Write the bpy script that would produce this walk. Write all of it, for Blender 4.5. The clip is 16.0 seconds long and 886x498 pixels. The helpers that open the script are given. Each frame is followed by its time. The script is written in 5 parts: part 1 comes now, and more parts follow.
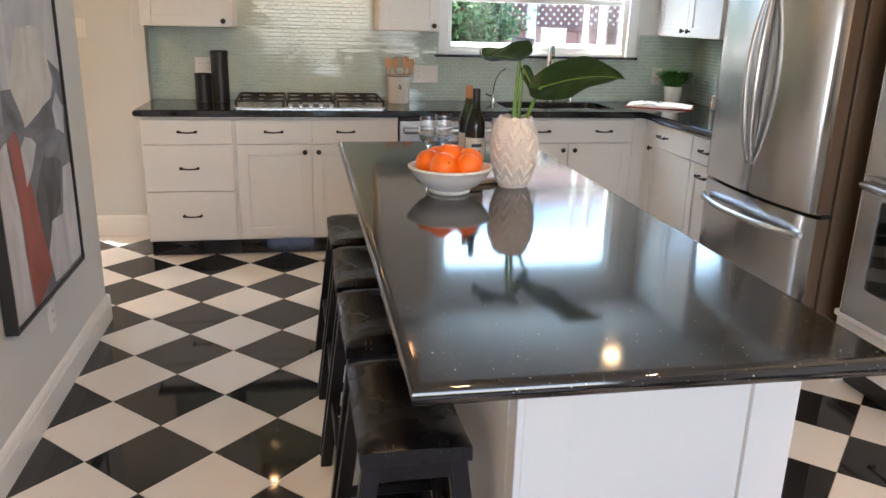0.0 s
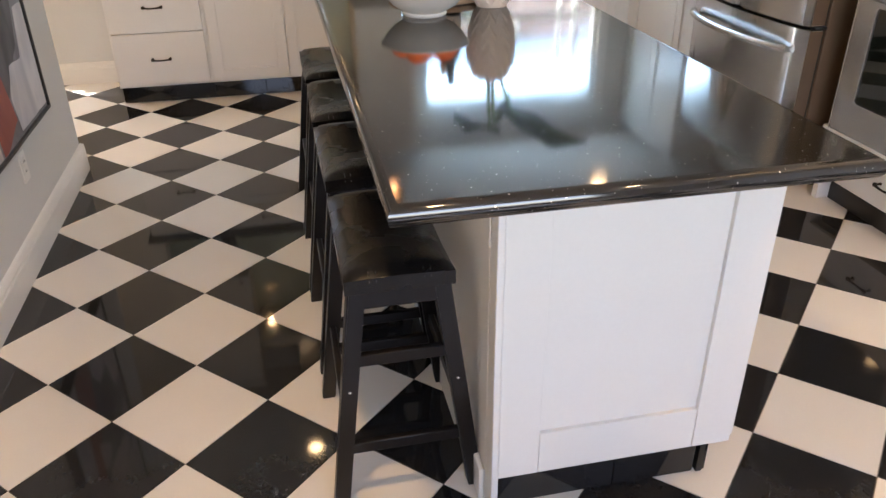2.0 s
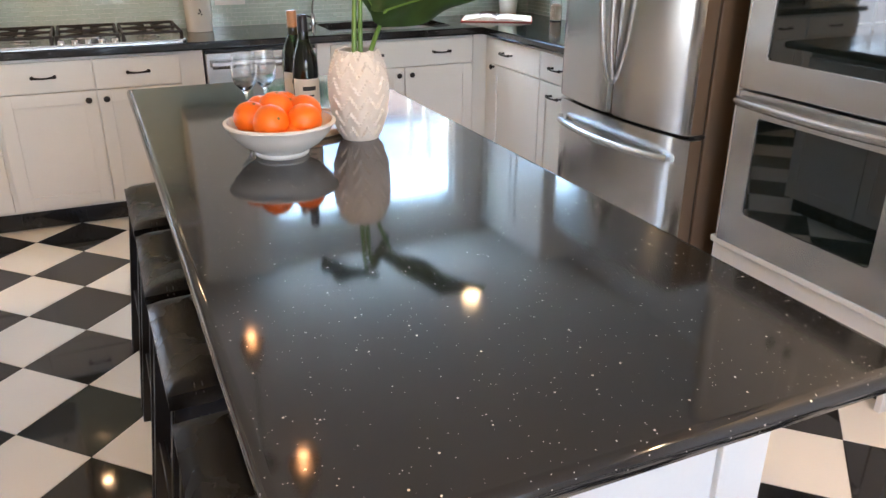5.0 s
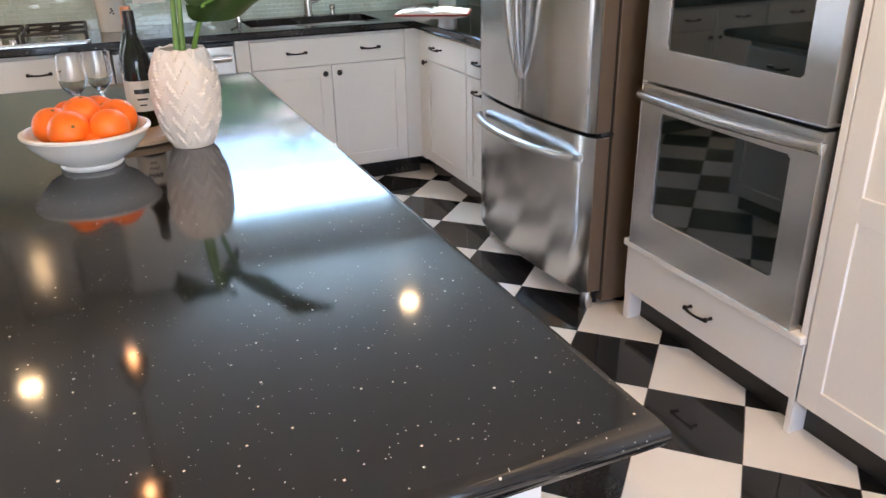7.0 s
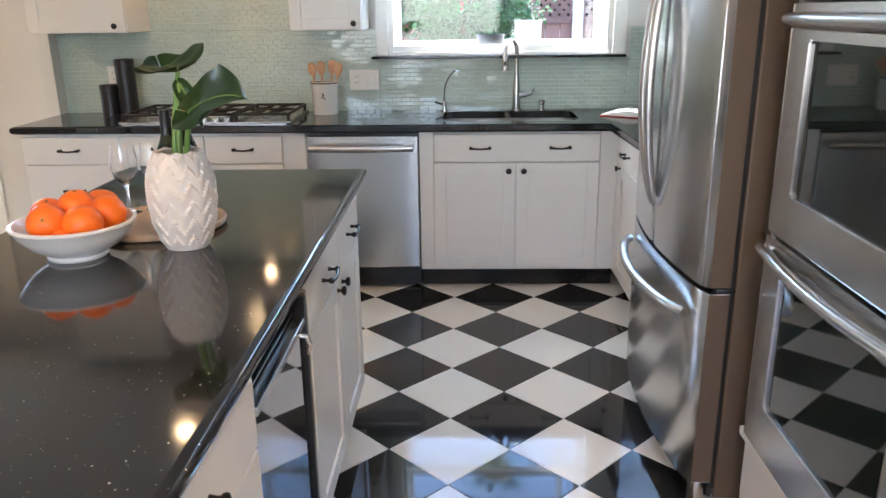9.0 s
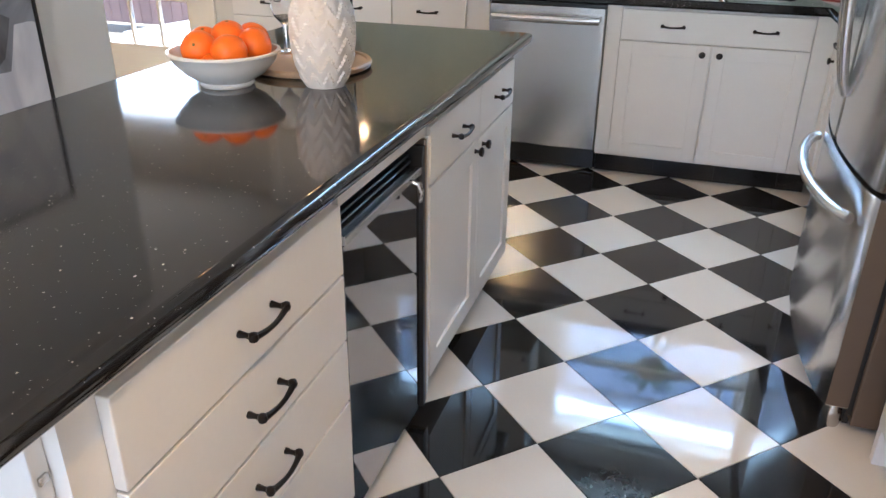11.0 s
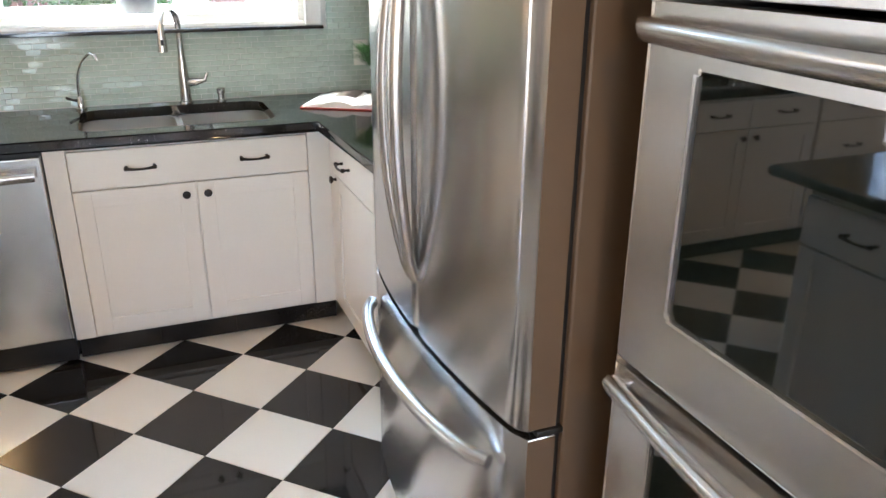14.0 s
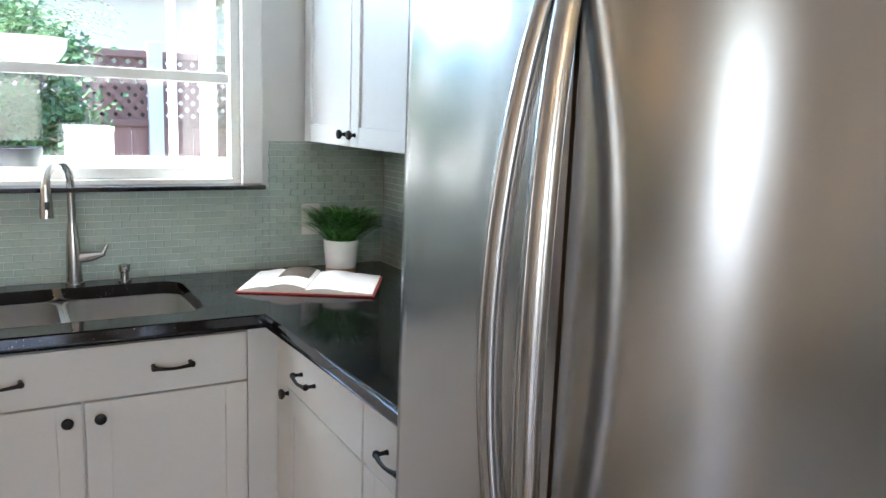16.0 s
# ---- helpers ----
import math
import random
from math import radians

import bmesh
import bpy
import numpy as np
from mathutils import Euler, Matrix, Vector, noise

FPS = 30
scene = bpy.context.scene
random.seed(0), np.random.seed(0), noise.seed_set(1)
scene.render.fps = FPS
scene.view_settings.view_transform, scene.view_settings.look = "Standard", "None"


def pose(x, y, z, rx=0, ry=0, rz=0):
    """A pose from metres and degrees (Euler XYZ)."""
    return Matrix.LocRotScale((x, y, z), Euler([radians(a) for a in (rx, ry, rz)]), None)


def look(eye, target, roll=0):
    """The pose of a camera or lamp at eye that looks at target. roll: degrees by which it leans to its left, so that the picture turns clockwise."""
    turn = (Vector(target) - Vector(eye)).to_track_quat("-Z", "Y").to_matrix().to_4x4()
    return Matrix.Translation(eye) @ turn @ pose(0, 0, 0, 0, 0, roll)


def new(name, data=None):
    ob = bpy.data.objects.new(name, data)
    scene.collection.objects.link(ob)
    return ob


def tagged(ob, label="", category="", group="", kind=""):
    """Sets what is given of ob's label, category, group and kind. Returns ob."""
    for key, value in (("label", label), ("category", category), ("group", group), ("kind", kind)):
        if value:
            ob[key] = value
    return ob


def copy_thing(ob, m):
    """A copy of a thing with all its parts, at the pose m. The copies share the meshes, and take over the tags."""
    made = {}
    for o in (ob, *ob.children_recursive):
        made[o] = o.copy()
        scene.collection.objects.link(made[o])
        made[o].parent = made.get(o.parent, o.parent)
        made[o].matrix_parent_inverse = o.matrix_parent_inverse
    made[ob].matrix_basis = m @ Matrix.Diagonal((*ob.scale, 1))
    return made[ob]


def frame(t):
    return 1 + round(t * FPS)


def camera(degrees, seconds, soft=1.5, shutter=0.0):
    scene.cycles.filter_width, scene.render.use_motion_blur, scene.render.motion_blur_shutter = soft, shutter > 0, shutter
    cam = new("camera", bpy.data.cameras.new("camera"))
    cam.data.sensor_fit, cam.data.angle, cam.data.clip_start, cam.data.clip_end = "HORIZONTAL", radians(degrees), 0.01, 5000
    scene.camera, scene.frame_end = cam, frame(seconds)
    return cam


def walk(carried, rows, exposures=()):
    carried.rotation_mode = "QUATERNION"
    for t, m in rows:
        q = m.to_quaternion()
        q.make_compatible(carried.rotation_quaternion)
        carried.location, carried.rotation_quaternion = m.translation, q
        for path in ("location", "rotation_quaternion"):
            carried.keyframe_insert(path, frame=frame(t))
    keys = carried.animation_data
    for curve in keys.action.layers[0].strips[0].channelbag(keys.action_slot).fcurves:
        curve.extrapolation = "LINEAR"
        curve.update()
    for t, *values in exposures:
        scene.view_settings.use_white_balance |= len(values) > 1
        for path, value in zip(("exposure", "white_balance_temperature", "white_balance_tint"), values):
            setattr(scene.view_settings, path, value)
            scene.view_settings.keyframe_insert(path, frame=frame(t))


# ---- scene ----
cam = camera(60.1, 16.0)
PATH = [
    (0, (-0.004, 0.024, 1.485), (0.35, 1.902, 0.896), 1.5),
    (0.5, (-0.004, 0.022, 1.44), (0.264, 1.832, 0.63), 0.8),
    (1, (0.011, 0.025, 1.418), (0.244, 1.769, 0.468), -0.2),
    (1.5, (0.017, 0.039, 1.41), (0.279, 1.751, 0.41), -0.5),
    (2, (0.025, 0.048, 1.43), (0.378, 1.764, 0.466), -0.7),
    (2.5, (0.055, 0.083, 1.432), (0.542, 1.805, 0.54), -0.9),
    (3, (0.123, 0.167, 1.447), (0.673, 1.904, 0.622), 0.0),
    (3.5, (0.171, 0.253, 1.444), (0.74, 2.011, 0.678), 1.5),
    (3.7, (0.175, 0.277, 1.451), (0.75, 2.04, 0.701), 1.7),
    (5.8, (0.022, 0.661, 1.467), (0.889, 2.273, 0.661), 0.1),
    (6, (0.065, 0.647, 1.438), (0.944, 2.253, 0.634), 0.4),
    (6.5, (0.275, 0.572, 1.393), (1.109, 2.203, 0.59), 0.9),
    (7, (0.542, 0.569, 1.432), (1.27, 2.254, 0.638), -1.1),
    (7.5, (0.809, 0.655, 1.449), (1.498, 2.416, 0.797), 0.7),
    (8, (1.057, 0.672, 1.487), (1.6, 2.527, 0.971), 1.3),
    (8.5, (1.283, 0.677, 1.497), (1.542, 2.587, 0.963), 1.0),
    (9, (1.418, 0.753, 1.472), (1.36, 2.661, 0.874), -0.7),
    (9.5, (1.562, 0.775, 1.444), (1.209, 2.614, 0.741), -0.3),
    (10, (1.65, 0.749, 1.401), (1.123, 2.5, 0.59), 0.6),
    (10.2, (1.67, 0.746, 1.382), (1.091, 2.464, 0.536), 0.9),
    (12.3, (1.465, 1.08, 1.412), (1.109, 2.849, 0.55), -1.2),
    (12.5, (1.449, 1.146, 1.421), (1.159, 2.937, 0.58), -1.6),
    (13, (1.446, 1.37, 1.443), (1.422, 3.199, 0.633), -1.3),
    (13.5, (1.459, 1.578, 1.447), (1.797, 3.393, 0.678), -0.1),
    (14, (1.517, 1.749, 1.541), (2.209, 3.476, 0.809), 0.4),
    (14.5, (1.471, 1.923, 1.528), (2.49, 3.556, 0.983), 1.2),
    (15, (1.517, 2.126, 1.559), (2.624, 3.742, 1.157), 2.1),
    (15.5, (1.559, 2.337, 1.553), (2.61, 4.009, 1.234), 2.7),
    (16, (1.54, 2.602, 1.48), (2.524, 4.309, 1.137), 2.1),
]
walk(cam, [(t, look(eye, target, roll)) for t, eye, target, roll in PATH], [(0.0, 3.18, 6050, 11), (1.0, 3.2, 6250, 13), (2.0, 3.25, 6200, 12), (3.5, 3.32, 6050, 12), (6.0, 3.62, 5800, 10), (7.5, 3.45, 5700, 10), (10.0, 3.4, 5600, 9), (12.5, 3.6, 5700, 9), (14.0, 3.75, 6000, 10), (15.0, 3.4, 5850, 10), (16.0, 3.05, 5700, 8)])

# ---- world and sun ----
world = bpy.data.worlds.new("world")
scene.world = world
world.use_nodes = True
wn = world.node_tree
sky = wn.nodes.new("ShaderNodeTexSky")
sky.sky_type = "NISHITA"
sky.sun_disc = False
sky.sun_elevation = radians(63)
sky.sun_rotation = radians(-64)
wn.nodes["Background"].inputs["Strength"].default_value = 0.15
wn.links.new(sky.outputs[0], wn.nodes["Background"].inputs["Color"])
sun = new("sun", bpy.data.lights.new("sun", "SUN"))
sun.data.energy, sun.data.angle, sun.data.color = 3.2, radians(0.5), (1.0, 0.95, 0.87)
sun.matrix_world = look((-4.5, 2.2, 10.0), (0, 0, 0))


def area(name, m, sx, sy, watts, color):
    lamp = new(name, bpy.data.lights.new(name, "AREA"))
    lamp.data.shape, lamp.data.size, lamp.data.size_y = "RECTANGLE", sx, sy
    lamp.data.energy, lamp.data.color = watts, color
    lamp.matrix_world = m
    return lamp


# daylight in the window openings
area("daylight_rear_window", look((0.7, -2.52, 1.5), (0.7, 1.0, 1.2)), 2.5, 1.35, 4.3, (1.0, 0.85, 0.81))
area("daylight_glass_door", look((-1.95, 5.29, 1.15), (-1.9, 3.0, 0.9)), 0.6, 1.6, 1.3, (0.95, 0.97, 1.0))
area("daylight_sink_window", look((1.62, 5.37, 2.01), (1.55, 3.0, 3.2)), 1.2, 0.2, 1.9, (0.50, 0.76, 1.0))

WARM = (1.0, 0.72, 0.42)

# ---- materials ----


def nodes_of(name):
    m = bpy.data.materials.new(name)
    m.use_nodes = True
    return m, m.node_tree.nodes, m.node_tree.links, m.node_tree.nodes["Principled BSDF"]


def mat(name, color, rough=0.5, metal=0.0, vary=0.06, scale=6.0, bump=0.0, fine=120.0, stretch=(1, 1, 1), coat=0.0, per_object=0.0, rough_vary=0.05, spec=0.5):
    """Painted, stone, leather or metal surface: broad and fine variation of colour and gloss, and fine relief."""
    m, n, l, b = nodes_of(name)
    tc = n.new("ShaderNodeTexCoord")
    mp = n.new("ShaderNodeMapping")
    mp.inputs["Scale"].default_value = stretch
    l.new(tc.outputs["Object"], mp.inputs["Vector"])
    broad, grain = n.new("ShaderNodeTexNoise"), n.new("ShaderNodeTexNoise")
    broad.inputs["Scale"].default_value, grain.inputs["Scale"].default_value = scale, fine
    broad.inputs["Detail"].default_value = 4
    l.new(mp.outputs[0], broad.inputs["Vector"])
    l.new(mp.outputs[0], grain.inputs["Vector"])
    mixn = n.new("ShaderNodeMath")
    mixn.operation = "MULTIPLY_ADD"
    l.new(grain.outputs["Fac"], mixn.inputs[0])
    mixn.inputs[1].default_value = 0.4
    l.new(broad.outputs["Fac"], mixn.inputs[2])
    ramp = n.new("ShaderNodeMapRange")
    ramp.inputs["From Min"].default_value, ramp.inputs["From Max"].default_value = 0.4, 1.0
    ramp.inputs["To Min"].default_value, ramp.inputs["To Max"].default_value = 1 - vary, 1 + vary
    l.new(mixn.outputs[0], ramp.inputs["Value"])
    value = ramp.outputs[0]
    if per_object:
        oi = n.new("ShaderNodeObjectInfo")
        pr = n.new("ShaderNodeMapRange")
        pr.inputs["To Min"].default_value, pr.inputs["To Max"].default_value = 1 - per_object, 1 + per_object
        l.new(oi.outputs["Random"], pr.inputs["Value"])
        mm = n.new("ShaderNodeMath")
        mm.operation = "MULTIPLY"
        l.new(value, mm.inputs[0])
        l.new(pr.outputs[0], mm.inputs[1])
        value = mm.outputs[0]
    sc = n.new("ShaderNodeVectorMath")
    sc.operation = "SCALE"
    sc.inputs[0].default_value = color
    l.new(value, sc.inputs["Scale"])
    l.new(sc.outputs[0], b.inputs["Base Color"])
    rr = n.new("ShaderNodeMapRange")
    rr.inputs["To Min"].default_value, rr.inputs["To Max"].default_value = max(0.01, rough - rough_vary), rough + rough_vary
    l.new(broad.outputs["Fac"], rr.inputs["Value"])
    l.new(rr.outputs[0], b.inputs["Roughness"])
    b.inputs["Metallic"].default_value = metal
    b.inputs["Coat Weight"].default_value = coat
    b.inputs["Specular IOR Level"].default_value = spec
    if bump:
        bp = n.new("ShaderNodeBump")
        bp.inputs["Strength"].default_value, bp.inputs["Distance"].default_value = bump, 0.002
        l.new(grain.outputs["Fac"], bp.inputs["Height"])
        l.new(bp.outputs[0], b.inputs["Normal"])
    return m


def glass_mat(name, color=(1, 1, 1), rough=0.0, ior=1.45):
    m, n, l, b = nodes_of(name)
    b.inputs["Base Color"].default_value = (*color, 1)
    b.inputs["Transmission Weight"].default_value = 1
    b.inputs["Roughness"].default_value = rough
    b.inputs["IOR"].default_value = ior
    return m


def glow(name, color, strength):
    m, n, l, b = nodes_of(name)
    b.inputs["Emission Color"].default_value = (*color, 1)
    b.inputs["Emission Strength"].default_value = strength
    return m


def quartz_mat():
    """Polished black quartz with scattered bright flecks of two sizes."""
    m, n, l, b = nodes_of("black_quartz")
    tc = n.new("ShaderNodeTexCoord")
    base = n.new("ShaderNodeTexNoise")
    base.inputs["Scale"].default_value = 300
    l.new(tc.outputs["Object"], base.inputs["Vector"])
    ramp = n.new("ShaderNodeValToRGB")
    ramp.color_ramp.elements[0].color, ramp.color_ramp.elements[1].color = (0.006, 0.006, 0.007, 1), (0.017, 0.0165, 0.0165, 1)
    l.new(base.outputs["Fac"], ramp.inputs["Fac"])
    color = ramp.outputs[0]
    for scale, size, keep in ((75, 0.13, 0.82), (190, 0.17, 0.9)):
        v = n.new("ShaderNodeTexVoronoi")
        v.inputs["Scale"].default_value = scale
        l.new(tc.outputs["Object"], v.inputs["Vector"])
        near = n.new("ShaderNodeMath")
        near.operation = "LESS_THAN"
        l.new(v.outputs["Distance"], near.inputs[0])
        near.inputs[1].default_value = size
        sep = n.new("ShaderNodeSeparateColor")
        l.new(v.outputs["Color"], sep.inputs[0])
        pick = n.new("ShaderNodeMath")
        pick.operation = "GREATER_THAN"
        l.new(sep.outputs[0], pick.inputs[0])
        pick.inputs[1].default_value = keep
        both = n.new("ShaderNodeMath")
        both.operation = "MULTIPLY"
        l.new(near.outputs[0], both.inputs[0])
        l.new(pick.outputs[0], both.inputs[1])
        mx = n.new("ShaderNodeMix")
        mx.data_type = "RGBA"
        l.new(both.outputs[0], mx.inputs[0])
        l.new(color, mx.inputs[6])
        mx.inputs[7].default_value = (0.55, 0.53, 0.50, 1)
        color = mx.outputs[2]
    l.new(color, b.inputs["Base Color"])
    b.inputs["Roughness"].default_value = 0.075
    b.inputs["IOR"].default_value = 1.75
    return m


def steel_mat(name, base=0.56, rough=0.24, axis=2):
    """Brushed stainless steel; the grain runs along the axis."""
    st = [900, 900, 900]
    st[axis] = 2
    m = mat(name, (base, base * 0.985, base * 0.96), rough, 1.0, 0.006, 1.0, 0.0, 1.0, st, rough_vary=0.008)
    n, l = m.node_tree.nodes, m.node_tree.links
    b, tan = n["Principled BSDF"], n.new("ShaderNodeTangent")
    tan.direction_type, tan.axis = "RADIAL", "Z"
    b.inputs["Anisotropic"].default_value = 0.75
    b.inputs["Anisotropic Rotation"].default_value = 0.25 if axis == 2 else 0.0
    l.new(tan.outputs[0], b.inputs["Tangent"])
    return m


WHITE = mat("cabinet_paint", (0.76, 0.745, 0.71), 0.32, vary=0.03, scale=3, bump=0.03, fine=90)
TRIM = mat("trim_paint", (0.80, 0.79, 0.75), 0.3, vary=0.03, scale=3, bump=0.02)
WALL = mat("wall_paint", (0.66, 0.655, 0.625), 0.6, vary=0.03, scale=2, bump=0.08, fine=260)
CEIL = mat("ceiling_paint", (0.8, 0.79, 0.76), 0.8, vary=0.02, scale=2, bump=0.1, fine=200)
QUARTZ = quartz_mat()
STEEL = steel_mat("brushed_steel_upright", 0.60, 0.21, 2)
STEEL_H = steel_mat("brushed_steel_level", 0.66, 0.27, 0)
STEEL_X = steel_mat("brushed_steel_across", 0.66, 0.27, 0)
SINKSTEEL = steel_mat("satin_sink_steel", 0.62, 0.3, 0)
CHROME = mat("polished_steel", (0.72, 0.71, 0.69), 0.1, 1.0, 0.03)
NICKEL = mat("brushed_nickel", (0.55, 0.53, 0.5), 0.25, 1.0, 0.04)
FRIDGE_SIDE = mat("fridge_enamel_and_edge_reflection", (0.10, 0.068, 0.043), 0.5, 0.0, vary=0.05, scale=30, bump=0.05, fine=400)
BRONZE = mat("dark_bronze", (0.022, 0.018, 0.016), 0.35, 0.7, vary=0.2, scale=40)
BLACKGLASS = mat("black_oven_glass", (0.007, 0.011, 0.010), 0.03, vary=0.02, rough_vary=0.01, spec=1.0)
WINEGLASS = mat("mirrored_dark_glass", (0.34, 0.32, 0.32), 0.03, 1.0, vary=0.02, rough_vary=0.01)
WARMSTEEL = mat("warm_brushed_strip", (0.36, 0.28, 0.20), 0.35, 1.0, vary=0.05)
BLACKTRIM = mat("black_plastic", (0.012, 0.012, 0.012), 0.35, vary=0.1)
LEATHER = mat("black_leather", (0.006, 0.0055, 0.0055), 0.27, vary=0.2, scale=8, bump=0.15, fine=420, rough_vary=0.03, spec=0.3)
BLACKWOOD = mat("black_lacquered_wood", (0.006, 0.005, 0.005), 0.33, vary=0.25, scale=9, bump=0.1, fine=60, stretch=(1, 1, 0.15), spec=0.3)
TILE_W = mat("white_floor_tile", (0.76, 0.735, 0.68), 0.05, vary=0.03, scale=3, rough_vary=0.02, per_object=0.03)
TILE_B = mat("black_floor_tile", (0.016, 0.016, 0.017), 0.055, vary=0.25, scale=5, rough_vary=0.02, per_object=0.2)
GROUT = mat("dark_grout", (0.16, 0.14, 0.12), 0.85, vary=0.2, scale=30, bump=0.2)
GROUT_W = mat("pale_grout", (0.70, 0.74, 0.70), 0.8, vary=0.06, scale=30, bump=0.2)
MOSAIC = mat("green_glass_tile", (0.47, 0.56, 0.50), 0.10, vary=0.05, scale=3, per_object=0.07, coat=0.4)
MOSAIC_J = mat("green_glass_tile_joined", (0.47, 0.56, 0.50), 0.10, vary=0.09, scale=9, coat=0.4)
PLATE = mat("white_plastic", (0.78, 0.76, 0.71), 0.35, vary=0.02)
CLEAR = glass_mat("clear_pane")

# ---- mesh helpers ----


def thing(name, m, label, category, group="", kind=""):
    ob = new(name)
    ob.empty_display_size = 0.1
    ob.matrix_world = m
    return tagged(ob, label, category, group, kind)


def mesh_of(name, bm, material):
    me = bpy.data.meshes.new(name)
    bmesh.ops.recalc_face_normals(bm, faces=bm.faces)
    bm.to_mesh(me)
    bm.free()
    me.materials.append(material)
    return me


def smooth(me, angle=40):
    """Smooth shading; broad level or upright faces keep their own flat normal beside rounded edges."""
    me.set_sharp_from_angle(angle=radians(angle))
    for p in me.polygons:
        p.use_smooth = not (p.area > 0.0004 and max(abs(c) for c in p.normal) > 0.9999)
    return me


def part(name, bm, material, parent=None, label="", flat=False):
    me = mesh_of(name, bm, material)
    if not flat:
        smooth(me)
    ob = new(name, me)
    if parent is not None:
        ob.parent = parent
    if label:
        ob["label"] = label
    return ob


def box(x0, x1, y0, y1, z0, z1, bevel=0.0, seg=2, bm=None):
    """A box, alone or added to bm; bevelled on all its edges."""
    own = bmesh.new()
    bmesh.ops.create_cube(own, size=1)
    for v in own.verts:
        v.co = Vector(((x0 + x1) / 2 + v.co.x * (x1 - x0), (y0 + y1) / 2 + v.co.y * (y1 - y0), (z0 + z1) / 2 + v.co.z * (z1 - z0)))
    if bevel:
        bmesh.ops.bevel(own, geom=own.edges[:], offset=bevel, segments=seg, affect="EDGES", profile=0.5)
    if bm is None:
        return own
    return join(bm, own)


def join(bm, other):
    me = bpy.data.meshes.new("join")
    other.to_mesh(me)
    other.free()
    bm.from_mesh(me)
    bpy.data.meshes.remove(me)
    return bm


def lathe(profile, seg=32, bm=None, at=(0, 0, 0), wave=None):
    """Turns (radius, z) pairs round the z axis; wave(angle, z) scales the radius."""
    bm = bm or bmesh.new()
    rings = []
    for r, z in profile:
        ring = []
        for i in range(seg):
            a = 2 * math.pi * i / seg
            k = r * (wave(a, z) if wave else 1)
            ring.append(bm.verts.new((at[0] + k * math.cos(a), at[1] + k * math.sin(a), at[2] + z)))
        rings.append(ring)
    for r0, r1 in zip(rings, rings[1:]):
        for i in range(seg):
            bm.faces.new((r0[i], r0[(i + 1) % seg], r1[(i + 1) % seg], r1[i]))
    for ring in (rings[0], rings[-1]):
        bm.faces.new(ring)
    return bm


def tube(points, radius, seg=10, bm=None, flat=1.0):
    """A round bar along points; radius is one number or one for each point."""
    bm = bm or bmesh.new()
    pts = [Vector(p) for p in points]
    radii = radius if isinstance(radius, (list, tuple)) else [radius] * len(pts)
    rings = []
    side = None
    for i, p in enumerate(pts):
        d = (pts[min(i + 1, len(pts) - 1)] - pts[max(i - 1, 0)]).normalized()
        if side is None:
            side = d.orthogonal().normalized()
        side = (side - d * side.dot(d)).normalized()
        up = d.cross(side)
        rings.append([bm.verts.new(p + (side * math.cos(2 * math.pi * k / seg) + up * math.sin(2 * math.pi * k / seg) * flat) * radii[i]) for k in range(seg)])
    for r0, r1 in zip(rings, rings[1:]):
        for i in range(seg):
            bm.faces.new((r0[i], r0[(i + 1) % seg], r1[(i + 1) % seg], r1[i]))
    bm.faces.new(rings[0])
    bm.faces.new(rings[-1])
    return bm


def arc(a, b, c, n=14):
    """Points on the curve from a by the control point b to c."""
    a, b, c = Vector(a), Vector(b), Vector(c)
    return [a * (1 - t) ** 2 + b * 2 * t * (1 - t) + c * t * t for t in [i / (n - 1) for i in range(n)]]


def prism(outline, z0, z1, bevel=0.0, seg=3):
    """An upright slab with the given (x, y) outline."""
    bm = bmesh.new()
    low = [bm.verts.new((x, y, z0)) for x, y in outline]
    high = [bm.verts.new((x, y, z1)) for x, y in outline]
    n = len(outline)
    bm.faces.new(low)
    bm.faces.new(high)
    for i in range(n):
        bm.faces.new((low[i], low[(i + 1) % n], high[(i + 1) % n], high[i]))
    if bevel:
        bmesh.ops.bevel(bm, geom=[e for e in bm.edges if abs(e.verts[0].co.z - e.verts[1].co.z) < 1e-5], offset=bevel, segments=seg, affect="EDGES", profile=0.5)
    return bm


def structure(name, bm, material, label, category):
    return tagged(part(name, bm, material), label, category, kind="structure")


def wall_x(x0, x1, y0, y1, z1, holes):
    """A wall along x with rectangular holes (xa, xb, za, zb) right through it."""
    bm = bmesh.new()
    xs = x0
    for xa, xb, za, zb in sorted(holes):
        box(xs, xa, y0, y1, 0, z1, bm=bm)
        if za > 0.01:
            box(xa, xb, y0, y1, 0, za, bm=bm)
        box(xa, xb, y0, y1, zb, z1, bm=bm)
        xs = xb
    return box(xs, x1, y0, y1, 0, z1, bm=bm)


# ---- the room ----
H = 2.45
XW, YB, XL = 2.82, 5.30, -0.965      # side wall behind the fridge, back wall, wall with the painting
structure("floor", box(-3.6, XW + 0.12, -2.62, YB + 0.14, -0.12, -0.004), GROUT, "dark grout bed under black and white floor tiles", "floor")
structure("ceiling", box(-3.6, XW + 0.12, -2.62, YB + 0.14, H, H + 0.12), CEIL, "plain white painted ceiling", "ceiling")
structure("wall_north", wall_x(-3.6, XW + 0.12, YB, YB + 0.14, H, [(-2.53, -1.52, 0, 2.06), (0.98, 2.265, 1.222, 2.14)]), WALL, "off-white painted kitchen back wall with window and door", "wall")
structure("wall_east", box(XW, XW + 0.12, -2.5, YB, 0, H), WALL, "off-white painted side wall behind the fridge", "wall")
